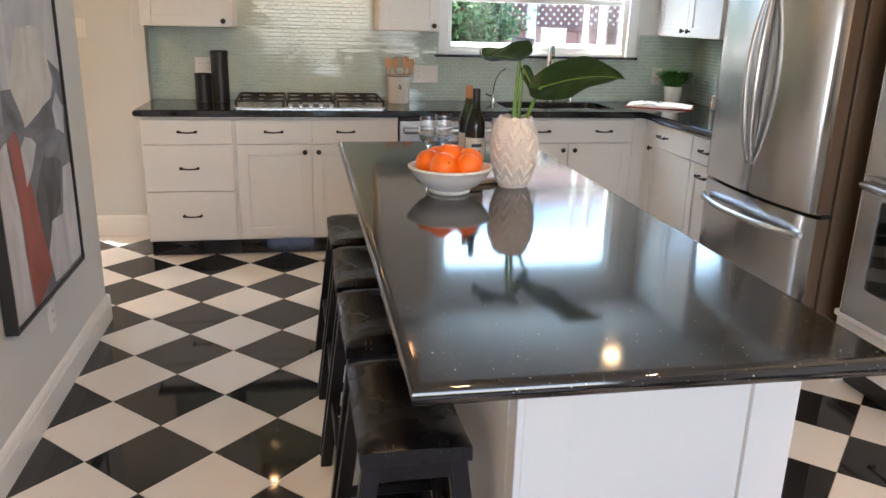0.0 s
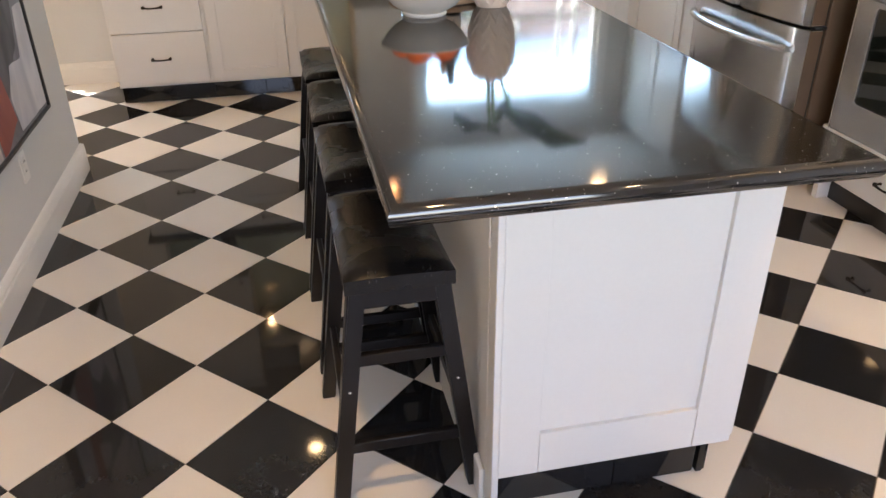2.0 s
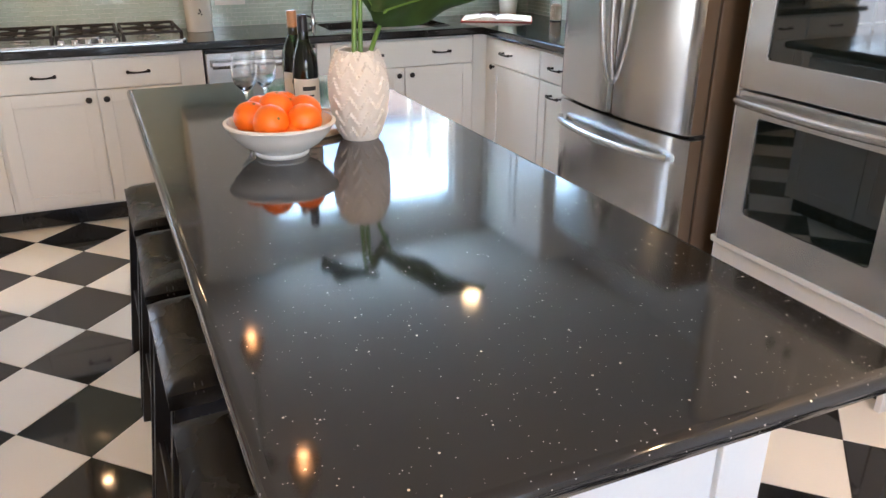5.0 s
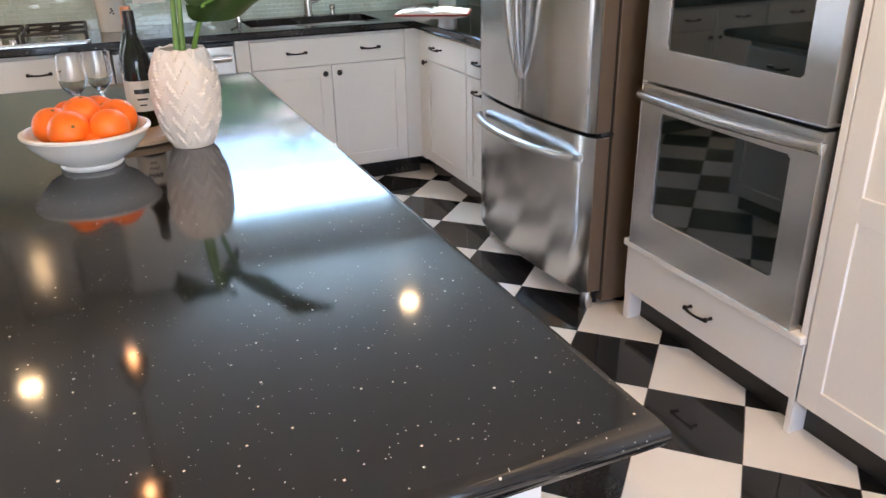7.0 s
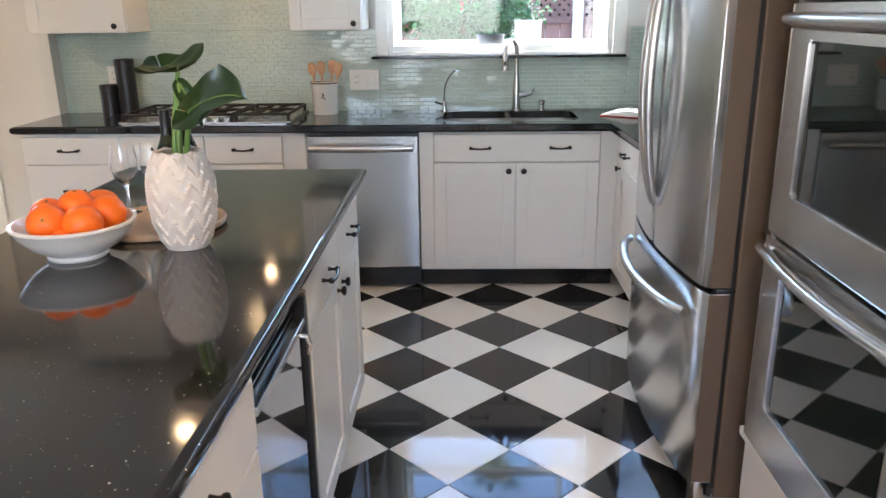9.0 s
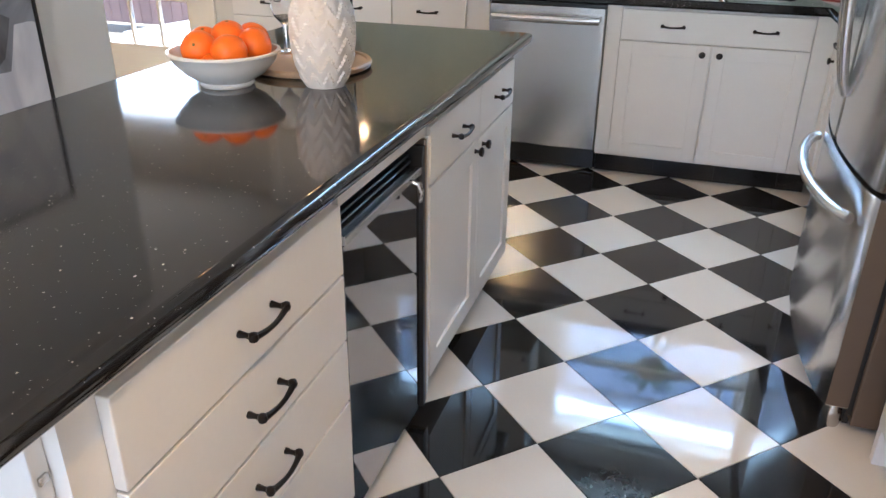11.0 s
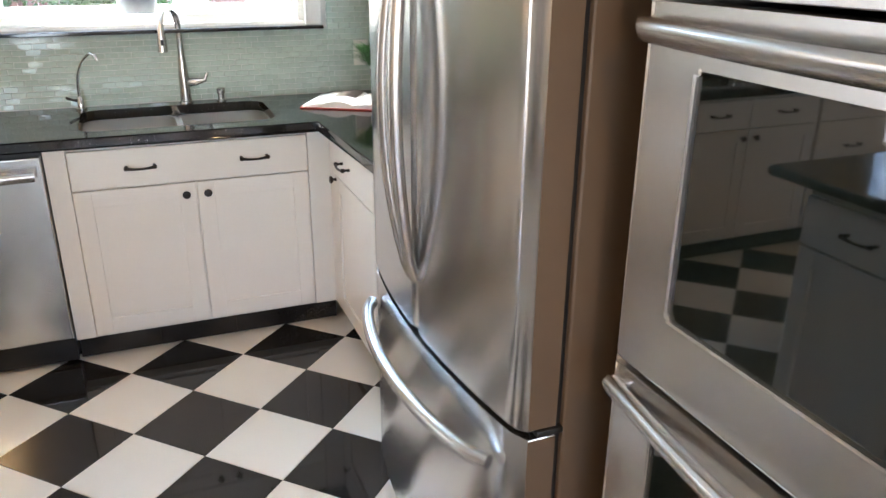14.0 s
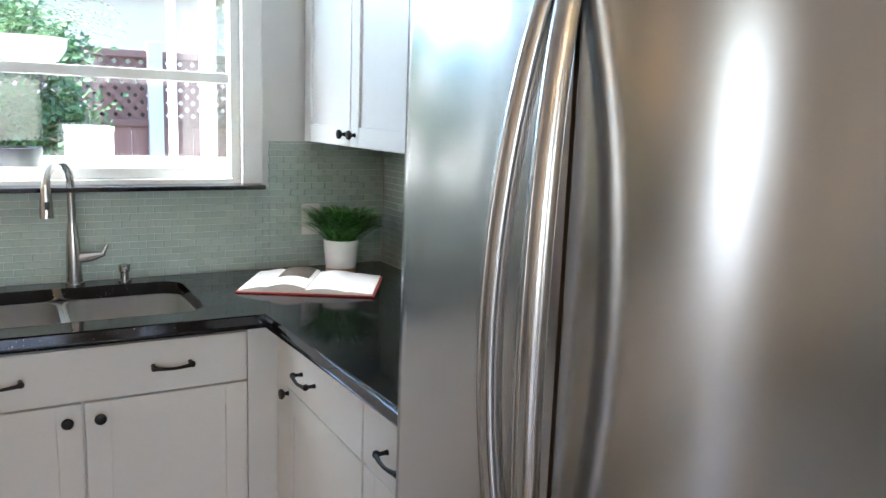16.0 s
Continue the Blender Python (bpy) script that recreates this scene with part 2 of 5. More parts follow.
structure("wall_south", wall_x(-3.6, XW + 0.12, -2.62, -2.5, H, [(-0.6, 2.0, 0.8, 2.2)]), WALL, "off-white painted wall with a wide window", "wall")
structure("wall_west", box(-3.6, -3.48, -2.5, YB, 0, H), WALL, "off-white painted far wall", "wall")
structure("wall_partition", box(XL - 0.12, XL, -2.5, 3.75, 0, H, 0.004), WALL, "grey-white painted partition wall hung with a painting", "wall")


def baseboard(name, m, length, label):
    """White baseboard with a stepped and rounded top; it faces local -y."""
    prof = [(0, 0), (-0.016, 0), (-0.016, 0.095), (-0.013, 0.103), (-0.013, 0.112), (-0.009, 0.122), (-0.006, 0.132), (0, 0.136)]
    bm = bmesh.new()
    ends = [[bm.verts.new((x, y, z)) for y, z in prof] for x in (0, length)]
    for i in range(len(prof)):
        j = (i + 1) % len(prof)
        bm.faces.new((ends[0][i], ends[0][j], ends[1][j], ends[1][i]))
    bm.faces.new(ends[0])
    bm.faces.new(ends[1])
    ob = structure(name, bm, TRIM, label, "baseboard")
    ob.matrix_world = m
    return ob


baseboard("baseboard_partition", pose(XL, -2.5, 0, 0, 0, 90), 6.25 + 0.016, "white moulded baseboard along the painting wall")
baseboard("baseboard_partition_end", pose(XL + 0.016, 3.752, 0, 0, 0, 180), 0.152, "white moulded baseboard round the wall end")
baseboard("baseboard_north", pose(-1.42, YB, 0), 0.40, "white moulded baseboard beside the glass door")

# ---- cabinets: local x along the front, -y out of the front ----


def handle(parent, x, z, length=0.105, name="handle"):
    """Dark bronze bow handle with a knob at each foot and one in the middle."""
    bm = bmesh.new()
    h = length / 2
    pts = [(x - h + length * i / 12, -0.028 - 0.006 * math.sin(math.pi * i / 12), z - 0.004 * math.sin(math.pi * i / 12)) for i in range(13)]
    tube(pts, [0.0065 - 0.0022 * math.sin(math.pi * i / 12) for i in range(13)], 8, bm)
    for s in (-1, 1):
        lathe([(0.001, -0.009), (0.007, -0.006), (0.0085, 0), (0.007, 0.006), (0.001, 0.009)], 10, bm, (x + s * (h - 0.003), -0.027, z))
        tube([(x + s * (h - 0.004), 0.002, z), (x + s * (h - 0.004), -0.014, z), (x + s * (h - 0.004), -0.028, z)], [0.007, 0.0045, 0.006], 8, bm)
    return part(name, bm, BRONZE, parent)


def knob(parent, x, z):
    bm = lathe([(0.0085, 0), (0.006, 0.004), (0.005, 0.012), (0.013, 0.017), (0.0155, 0.022), (0.013, 0.027), (0.004, 0.029)], 16)
    bmesh.ops.transform(bm, matrix=pose(x, 0.001, z, 90), verts=bm.verts)
    return part("knob", bm, BRONZE, parent)


def drawer(parent, x0, x1, z0, z1, handles=(0.5,), name="drawer"):
    d = part(name, box(x0, x1, -0.001, 0.0195, z0, z1, 0.0025), WHITE, parent)
    for f in handles:
        handle(d, x0 + (x1 - x0) * f, (z0 + z1) / 2 + 0.003)
    return d


def shaker(parent, x0, x1, z0, z1, knob_at=None, rail=0.062, name="door", mid=()):
    """Shaker door: proud stiles and rails round recessed panels."""
    d = part(name, box(x0 + 0.02, x1 - 0.02, 0.009, 0.0195, z0 + 0.02, z1 - 0.02), WHITE, parent)
    for xa in (x0, x1 - rail):
        part("stile", box(xa, xa + rail, 0, 0.02, z0, z1, 0.002), WHITE, d)
    for z in (z0 + rail / 2, *mid, z1 - rail / 2):
        part("rail", box(x0 + rail - 0.0005, x1 - rail + 0.0005, 0.0005, 0.0196, z - rail / 2 + 0.0004, z + rail / 2 - 0.0004, 0.0018), WHITE, d)
    if knob_at:
        knob(d, *knob_at)
    return d


def base_cabinet(m, w, label, drawers=(), doors=(), depth=0.60, group="base cabinets", top=0.870, kick=True, fillers=()):
    """drawers: (x0, x1, z0, z1, handle fractions); doors: (x0, x1, z0, z1, knob)."""
    c = thing("base_cabinet", m, label, "cabinet", group)
    bm = box(0, w, 0.02, depth, 0.11, top)
    part("carcass", bm, WHITE, c, flat=True)
    for x0, x1, z0 in fillers:
        part("filler", box(x0, x1, 0.004 if z0 < 0.2 else 0.021, 0.0295 if z0 < 0.2 else 0.045, z0, 0.870, 0.001, 1), WHITE, c)
    for x0, x1, z0, z1, hs in drawers:
        drawer(c, x0, x1, z0, z1, hs)
    for x0, x1, z0, z1, k in doors:
        shaker(c, x0, x1, z0, z1, k)
    if kick:
        k = part("toe_kick", box(0, w, 0.085, 0.10, 0, 0.11), BLACKTRIM, c, flat=True)
        x = 0.0
        while x < w - 0.01:
            e = min(x + 0.305, w)
            part("kick_tile", box(x + 0.001, e - 0.001, 0.077, 0.085, 0.003, 0.108, 0.001, 1), TILE_B, k)
            x = e
    return c


YF = 4.712          # fronts of the back run
ZD, ZT = 0.708, 0.852
base_cabinet(pose(-0.93, YF, 0), 0.53, "white three-drawer base cabinet with dark bow handles",
             [(0.012, 0.518, ZD, ZT, (0.5,)), (0.012, 0.518, 0.425, ZD - 0.006, (0.5,)), (0.012, 0.518, 0.125, 0.419, (0.5,))])
base_cabinet(pose(-0.40, YF, 0), 0.98, "white base cabinet under the cooktop, drawers over shaker doors",
             [(0.012, 0.450, ZD, ZT, (0.5,)), (0.456, 0.86, ZD, ZT, (0.5,))],
             [(0.012, 0.450, 0.125, ZD - 0.006, (0.412, 0.658)), (0.456, 0.86, 0.125, ZD - 0.006, (0.494, 0.658))])
base_cabinet(pose(1.18, YF, 0), 1.045, "white sink base cabinet with long false drawer and two doors",
             [(0.075, 0.938, ZD, ZT, (0.28, 0.76))],
             [(0.075, 0.502, 0.125, ZD - 0.006, (0.466, 0.660)), (0.509, 0.938, 0.125, ZD - 0.006, (0.545, 0.660))], top=0.675, fillers=((0.0, 0.072, 0.115), (0.941, 1.046, 0.115), (0.073, 0.94, 0.675)))
XF = 2.205         # fronts of the side run
base_cabinet(pose(XF, 4.710, 0, 0, 0, -90), 0.985, "white side base cabinet, two drawers over shaker doors",
             [(0.078, 0.623, ZD, ZT, (0.36,)), (0.631, 0.978, ZD, ZT, (0.5,))],
             [(0.078, 0.623, 0.125, ZD - 0.006, (0.108, 0.69)), (0.631, 0.978, 0.125, ZD - 0.006, None)], fillers=((-0.001, 0.075, 0.115),))
for ob in list(scene.objects):
    if ob.name.startswith("door") and ob.parent and abs(ob.parent.matrix_world.translation.x - XF) < 1e-3 and not any(c.name.startswith("knob") for c in ob.children):
        handle(ob, 0.80, 0.640)


def dishwasher():
    d = thing("dishwasher", pose(0.585, YF, 0), "stainless steel dishwasher with a bar handle", "dishwasher")
    part("tub", box(0.004, 0.590, 0.03, 0.58, 0.02, 0.858), BLACKTRIM, d, flat=True)
    bm = box(0.004, 0.590, -0.012, 0.028, 0.13, 0.848, 0.006, 3)
    door = part("door", bm, STEEL, d)
    part("kick_plate", box(0.006, 0.588, 0.05, 0.06, 0.012, 0.118, 0.002), STEEL_X, d)
    bm = tube([(0.03 + 0.535 * i / 16, -0.050 - 0.012 * math.sin(math.pi * i / 16), 0.789) for i in range(17)], 0.017, 12, flat=1.2)
    for x in (0.045, 0.55):
        box(x - 0.012, x + 0.012, -0.05, -0.010, 0.777, 0.801, 0.003, bm=bm)
    part("handle", bm, STEEL_X, door)


dishwasher()

# ---- worktops ----
OV = 0.027


def bullnose(outline, hole=None):
    """Slab 4 cm thick with rounded edges; hole: an outline cut right through it."""
    bm = prism(outline, 0.870, 0.910, 0.0185, 5)
    return bm


def rounded(x0, x1, y0, y1, r=0.05, n=6):
    pts = []
    for cx, cy, a0 in ((x1 - r, y1 - r, 0), (x0 + r, y1 - r, 90), (x0 + r, y0 + r, 180), (x1 - r, y0 + r, 270)):
        pts += [(cx + r * math.cos(radians(a0 + 90 * i / n)), cy + r * math.sin(radians(a0 + 90 * i / n))) for i in range(n + 1)]
    return pts


wt = tagged(part("worktop", bullnose([(-0.957, YF - OV), (2.178, YF - OV), (2.178, 3.724), (XW - 0.002, 3.724), (XW - 0.002, YB - 0.002), (-0.957, YB - 0.002)]), QUARTZ),
            "polished black quartz worktop with white flecks, L-shaped", "worktop")


def cut(ob, outline, z0, z1):
    """Cuts an upright hole through ob, and applies it."""
    tool = new("cutter", mesh_of("cutter", prism(outline, z0, z1), QUARTZ))
    md = ob.modifiers.new("hole", "BOOLEAN")
    md.object, md.operation, md.solver = tool, "DIFFERENCE", "EXACT"
    dg = bpy.context.evaluated_depsgraph_get()
    me = bpy.data.meshes.new_from_object(ob.evaluated_get(dg))
    ob.modifiers.clear()
    ob.data = me
    smooth(me)
    bpy.data.objects.remove(tool)


SINK = [(1.305, 1.655, 4.775, 5.185), (1.68, 2.02, 4.775, 5.185)]
cut(wt, rounded(1.30, 2.025, 4.77, 5.19, 0.07), 0.87, 0.94)
tagged(part("worktop", bullnose([(0.157, 1.117), (1.055, 1.117), (1.055, 3.562), (0.157, 3.562)]), QUARTZ), "polished black quartz island top with white flecks", "worktop")


def sink():
    s = thing("kitchen_sink", pose(0, 0, 0), "double-bowl stainless steel undermount sink", "sink")
    for x0, x1, y0, y1 in SINK:
        bm = bmesh.new()
        rings = []
        for inset, z in ((-0.012, 0.869), (0, 0.869), (0.004, 0.80), (0.012, 0.73), (0.05, 0.705)):
            rings.append([bm.verts.new((x, y, z)) for x, y in rounded(x0 + inset, x1 - inset, y0 + inset, y1 - inset, 0.06)])
        for a, b in zip(rings, rings[1:]):
            for i in range(len(a)):
                bm.faces.new((a[i], a[(i + 1) % len(a)], b[(i + 1) % len(a)], b[i]))
        bm.faces.new(rings[-1])
        bowl = part("bowl", bm, SINKSTEEL, s)
        part("drain", lathe([(0.045, 0.706), (0.045, 0.710), (0.03, 0.709), (0.01, 0.707)], 24, at=((x0 + x1) / 2, (y0 + y1) / 2, 0)), CHROME, bowl)


sink()

# ---- island ----


def island():
    IX0, IX1, IY0, IY1 = 0.402, 1.028, 1.285, 3.42
    # end panel, back panel
    e = thing("island_end_panel", pose(IX0, IY0, 0), "white framed panel closing the island's end", "panel")
    w = 0.984 - IX0
    part("panel", box(0.002, w - 0.002, 0.012, 0.026, 0.116, 0.869), WHITE, e)
    part("stile", box(0.0, 0.095, 0, 0.025, 0.115, 0.870, 0.002), WHITE, e)
    part("stile", box(w - 0.10, w, 0, 0.025, 0.115, 0.870, 0.002), WHITE, e)
    part("rail", box(0.0955, w - 0.1005, 0.0004, 0.0246, 0.115, 0.232, 0.002), WHITE, e)
    part("rail", box(0.0955, w - 0.1005, 0.0004, 0.0246, 0.79, 0.870, 0.002), WHITE, e)
    part("corner_post", box(-0.017, 0.0, -0.004, 0.05, 0.0, 0.870, 0.004), WHITE, e)
    k = part("toe_kick", box(0.0, w - 0.065, 0.036, 0.05, 0, 0.115), BLACKTRIM, e, flat=True)
    for a, b in ((0.002, 0.30), (0.303, w - 0.066)):
        part("kick_tile", box(a, b, 0.028, 0.036, 0.003, 0.112, 0.001, 1), TILE_B, k)
    for i, z in enumerate((0.25, 0.52, 0.76)):
        part("hinge_cap", box(w - 0.001, w + 0.004, 0.006, 0.02, z, z + 0.012, 0.001, 1), NICKEL, e)
    b = thing("island_back_panel", pose(IX0 - 0.017, IY0 + 0.05, 0), "white panel on the island's seating side", "panel")
    part("panel", box(0.0, 0.017, 0, IY1 - IY0 - 0.05, 0.0, 0.870, 0.002), WHITE, b)
    bb = part("baseboard", box(-0.014, 0.0, 0.002, IY1 - IY0 - 0.05, 0.0, 0.10, 0.005, 3), TRIM, b)
    p = thing("outlet", pose(IX0 - 0.017, 1.36, 0.76, 0, 0, -90), "white socket on the island's seating side", "outlet", "outlets")
    part("plate", box(-0.035, 0.035, -0.005, 0, -0.057, 0.057, 0.003), PLATE, p)
    # cabinets, facing +x
    m = lambda y: pose(IX1, y, 0, 0, 0, 90)
    base_cabinet(m(1.311), 0.70, "white island drawer unit with four drawers", [(0.06, 0.694, z0, z1, (0.5,)) for z0, z1 in ((0.694, 0.838), (0.544, 0.688), (0.394, 0.538), (0.125, 0.388))], depth=0.62, group="island cabinets")
    base_cabinet(m(2.518), 0.90, "white island cabinet, two drawers over two doors",
                 [(0.008, 0.460, 0.692, 0.846, (0.5,)), (0.466, 0.895, 0.692, 0.846, (0.5,))],
                 [(0.008, 0.460, 0.105, 0.684, (0.420, 0.655)), (0.466, 0.895, 0.105, 0.684, (0.502, 0.655))], depth=0.62, group="island cabinets")
    # under-counter wine fridge
    f = thing("wine_fridge", m(2.014), "black glass-fronted under-counter wine fridge with a steel pull", "fridge")
    part("casing", box(0, 0.50, 0.07, 0.62, 0.01, 0.855), BLACKTRIM, f, flat=True)
    part("top_rail", box(0, 0.502, 0.008, 0.03, 0.828, 0.869, 0.002), WHITE, f)
    part("grille_back", box(0.002, 0.444, 0.05, 0.068, 0.765, 0.826), BLACKTRIM, f, flat=True)
    for i in range(3):
        part("grille_slat", box(0.004, 0.442, 0.026 + 0.004 * i, 0.049, 0.772 + 0.016 * i, 0.779 + 0.016 * i, 0.002), BLACKTRIM, f)
    d = part("door", box(0.004, 0.442, 0.006, 0.04, 0.06, 0.745, 0.003), WINEGLASS, f)
    part("top_trim", box(0.004, 0.442, -0.002, 0.04, 0.746, 0.766, 0.003), STEEL_X, d)
    part("pull", tube([(0.36, -0.002, 0.756), (0.362, -0.022, 0.752), (0.366, -0.026, 0.73), (0.37, -0.022, 0.705)], [0.006, 0.008, 0.009, 0.006], 10), CHROME, d)
    part("edge_strip", box(0.446, 0.462, -0.004, 0.045, 0.05, 0.815, 0.002), BLACKTRIM, f)
    part("bronze_strip", box(0.465, 0.478, -0.002, 0.045, 0.05, 0.826, 0.002), WARMSTEEL, f, "warm brushed metal strip")
    part("side_filler", box(0.481, 0.502, 0.002, 0.03, 0.06, 0.827, 0.001), WHITE, f)
    part("kick_grille", box(0.004, 0.50, 0.06, 0.075, 0.004, 0.055), BLACKTRIM, f, flat=True)


island()

# ---- oven wall ----
XO = 2.220


def oven_tower():
    # local x runs towards the camera's start (world -y), front faces world -x
    m = pose(XO, 2.705, 0, 0, 0, -90)
    c = thing("oven_cabinet", m, "tall white cabinet round the built-in double ovens", "cabinet")
    part("side_panel", box(0, 0.03, 0.0, 0.56, 0.0, H - 0.1, 0.0015, 1), WHITE, c)
    part("side_panel", box(0.80, 0.822, 0.0, 0.56, 0.0, H - 0.1, 0.0015, 1), WHITE, c)
    for z0, z1, y0 in ((0.30, 0.334, 0.02), (1.70, 1.738, 0.0)):
        part("shelf", box(0.0305, 0.7995, y0, 0.535, z0, z1), WHITE, c, flat=True)
    part("back_panel", box(0.0305, 0.7995, 0.54, 0.56, 0.05, 1.74), WHITE, c, flat=True)
    part("ledge", box(-0.003, 0.822, -0.022, 0.02, 0.305, 0.332, 0.005), WHITE, c)
    d = drawer(c, -0.003, 0.822, 0.115, 0.302, (0.5,))
    shaker(c, 0.004, 0.41, 1.743, H - 0.1, (0.37, 1.79))
    shaker(c, 0.414, 0.82, 1.743, H - 0.1, (0.45, 1.79))
    part("toe_kick", box(0.0, 0.822, 0.06, 0.075, 0, 0.113), BLACKTRIM, c, flat=True)
    for z0, z1, zw0, zw1, zh, name, lab in ((0.332, 0.911, 0.460, 0.826, 0.873, "wall_oven", "stainless wall oven with black glass door, lower of two"), (0.923, 1.476, 1.031, 1.394, 1.438, "wall_oven", "stainless wall oven with black glass door, upper of two")):
        o = thing(name, m, lab, "oven", "double wall ovens")
        part("body", box(0.032, 0.798, 0.03, 0.53, z0 + 0.004, z1 - 0.004), BLACKTRIM, o, flat=True)
        door = part("door", frame_plate(0.034, 0.780, z0, z1, 0.136, 0.680, zw0, zw1, -0.022, 0.028), STEEL_H, o)
        part("window", box(0.130, 0.686, -0.014, 0.0, zw0 - 0.006, zw1 + 0.006), BLACKGLASS, door)
        bm = bmesh.new()
        pts = [(0.045 + 0.742 * i / 24, -0.036 - 0.03 * math.sin(math.pi * i / 24), zh) for i in range(25)]
        tube(pts, 0.016, 12, bm, 1.35)
        for x in (0.055, 0.777):
            box(x - 0.014, x + 0.014, -0.04, -0.02, zh - 0.014, zh + 0.014, 0.004, bm=bm)
        part("handle", bm, STEEL_H, door)
    o = thing("microwave_panel", m, "stainless oven control unit with dark display glass", "oven panel")
    part("body", box(0.036, 0.784, 0.0, 0.5, 1.488, 1.684), BLACKTRIM, o, flat=True)
    f = part("front", frame_plate(0.036, 0.780, 1.488, 1.684, 0.160, 0.678, 1.514, 1.650, -0.022, 0.0), STEEL_H, o)
    part("display_glass", box(0.154, 0.684, -0.014, -0.002, 1.508, 1.656), BLACKGLASS, f)
    bad = part("badge", box(0.062, 0.100, -0.0245, -0.0215, 1.522, 1.546, 0.001, 1), PLATE, f)
    for x in (0.067, 0.078, 0.089):
        part("badge_mark", box(x, x + 0.006, -0.0255, -0.0243, 1.529, 1.539), BLACKTRIM, bad, flat=True)
    # pantry
    p = thing("pantry_cabinet", pose(XO, 1.882, 0, 0, 0, -90), "tall white pantry cabinet with panelled doors", "cabinet")
    part("carcass", box(0.0, 0.92, 0.02, 0.56, 0.115, H - 0.1), WHITE, p, flat=True)
    part("toe_kick", box(0.0, 0.92, 0.06, 0.075, 0, 0.115), BLACKTRIM, p, flat=True)
    for x0, x1, kx in ((0.004, 0.457, 0.42), (0.463, 0.916, 0.5)):
        shaker(p, x0, x1, 0.117, 1.325, (kx, 1.2), 0.072, mid=(0.735,))
        shaker(p, x0, x1, 1.33, H - 0.11, (kx, 1.44), 0.072)


def frame_plate(x0, x1, z0, z1, wx0, wx1, wz0, wz1, y0, y1):
    """A plate with a window hole right through it, its edges rounded: one piece."""
    bm = bmesh.new()
    loops = [[bm.verts.new((x, y, z)) for x, z in ((xa, za), (xb, za), (xb, zb), (xa, zb))] for xa, xb, za, zb in ((x0, x1, z0, z1), (wx0, wx1, wz0, wz1)) for y in (y0, y1)]
    of, ob, inf, inb = loops
    for i in range(4):
        j = (i + 1) % 4
        for q in ((of[i], of[j], inf[j], inf[i]), (ob[i], ob[j], inb[j], inb[i]), (of[i], of[j], ob[j], ob[i]), (inf[i], inf[j], inb[j], inb[i])):
            bm.faces.new(q)
    corner = [e for e in bm.edges if abs(e.verts[0].co.y - e.verts[1].co.y) > 1e-4 and e.verts[0] in inf + inb]
    bmesh.ops.bevel(bm, geom=corner, offset=0.008, segments=3, affect="EDGES")
    rim = [e for e in bm.edges if all(abs(v.co.y - y0) < 1e-5 for v in e.verts) and len(e.link_faces) == 2 and any(abs(f.normal.y) < 0.5 for f in e.link_faces)]
    bm.normal_update()
    rim = [e for e in bm.edges if all(abs(v.co.y - y0) < 1e-5 for v in e.verts) and len(e.link_faces) == 2 and min(abs(f.normal.y) for f in e.link_faces) < 0.5]
    bmesh.ops.bevel(bm, geom=rim, offset=0.003, segments=2, affect="EDGES")
    return bm


oven_tower()

# ---- refrigerator ----


def bowed(w, z0, z1, x0, x1, bulge, r=0.012, n=24):
    """Door plate from x0 to x1 of a front w wide that bows outwards (-y) by bulge; back at y=0.07."""
    front = []
    for i in range(n + 1):
        x = x0 + (x1 - x0) * i / n
        u = 2 * x / w - 1
        y = -bulge * (1 - u * u)
        edge = min(x - x0, x1 - x)
        if edge < r:
            y += r - math.sqrt(max(0.0, r * r - (r - edge) ** 2))
        front.append((x, y))
    outline = front + [(x1, 0.07), (x0, 0.07)]
    return prism(outline, z0, z1, 0.004, 2)


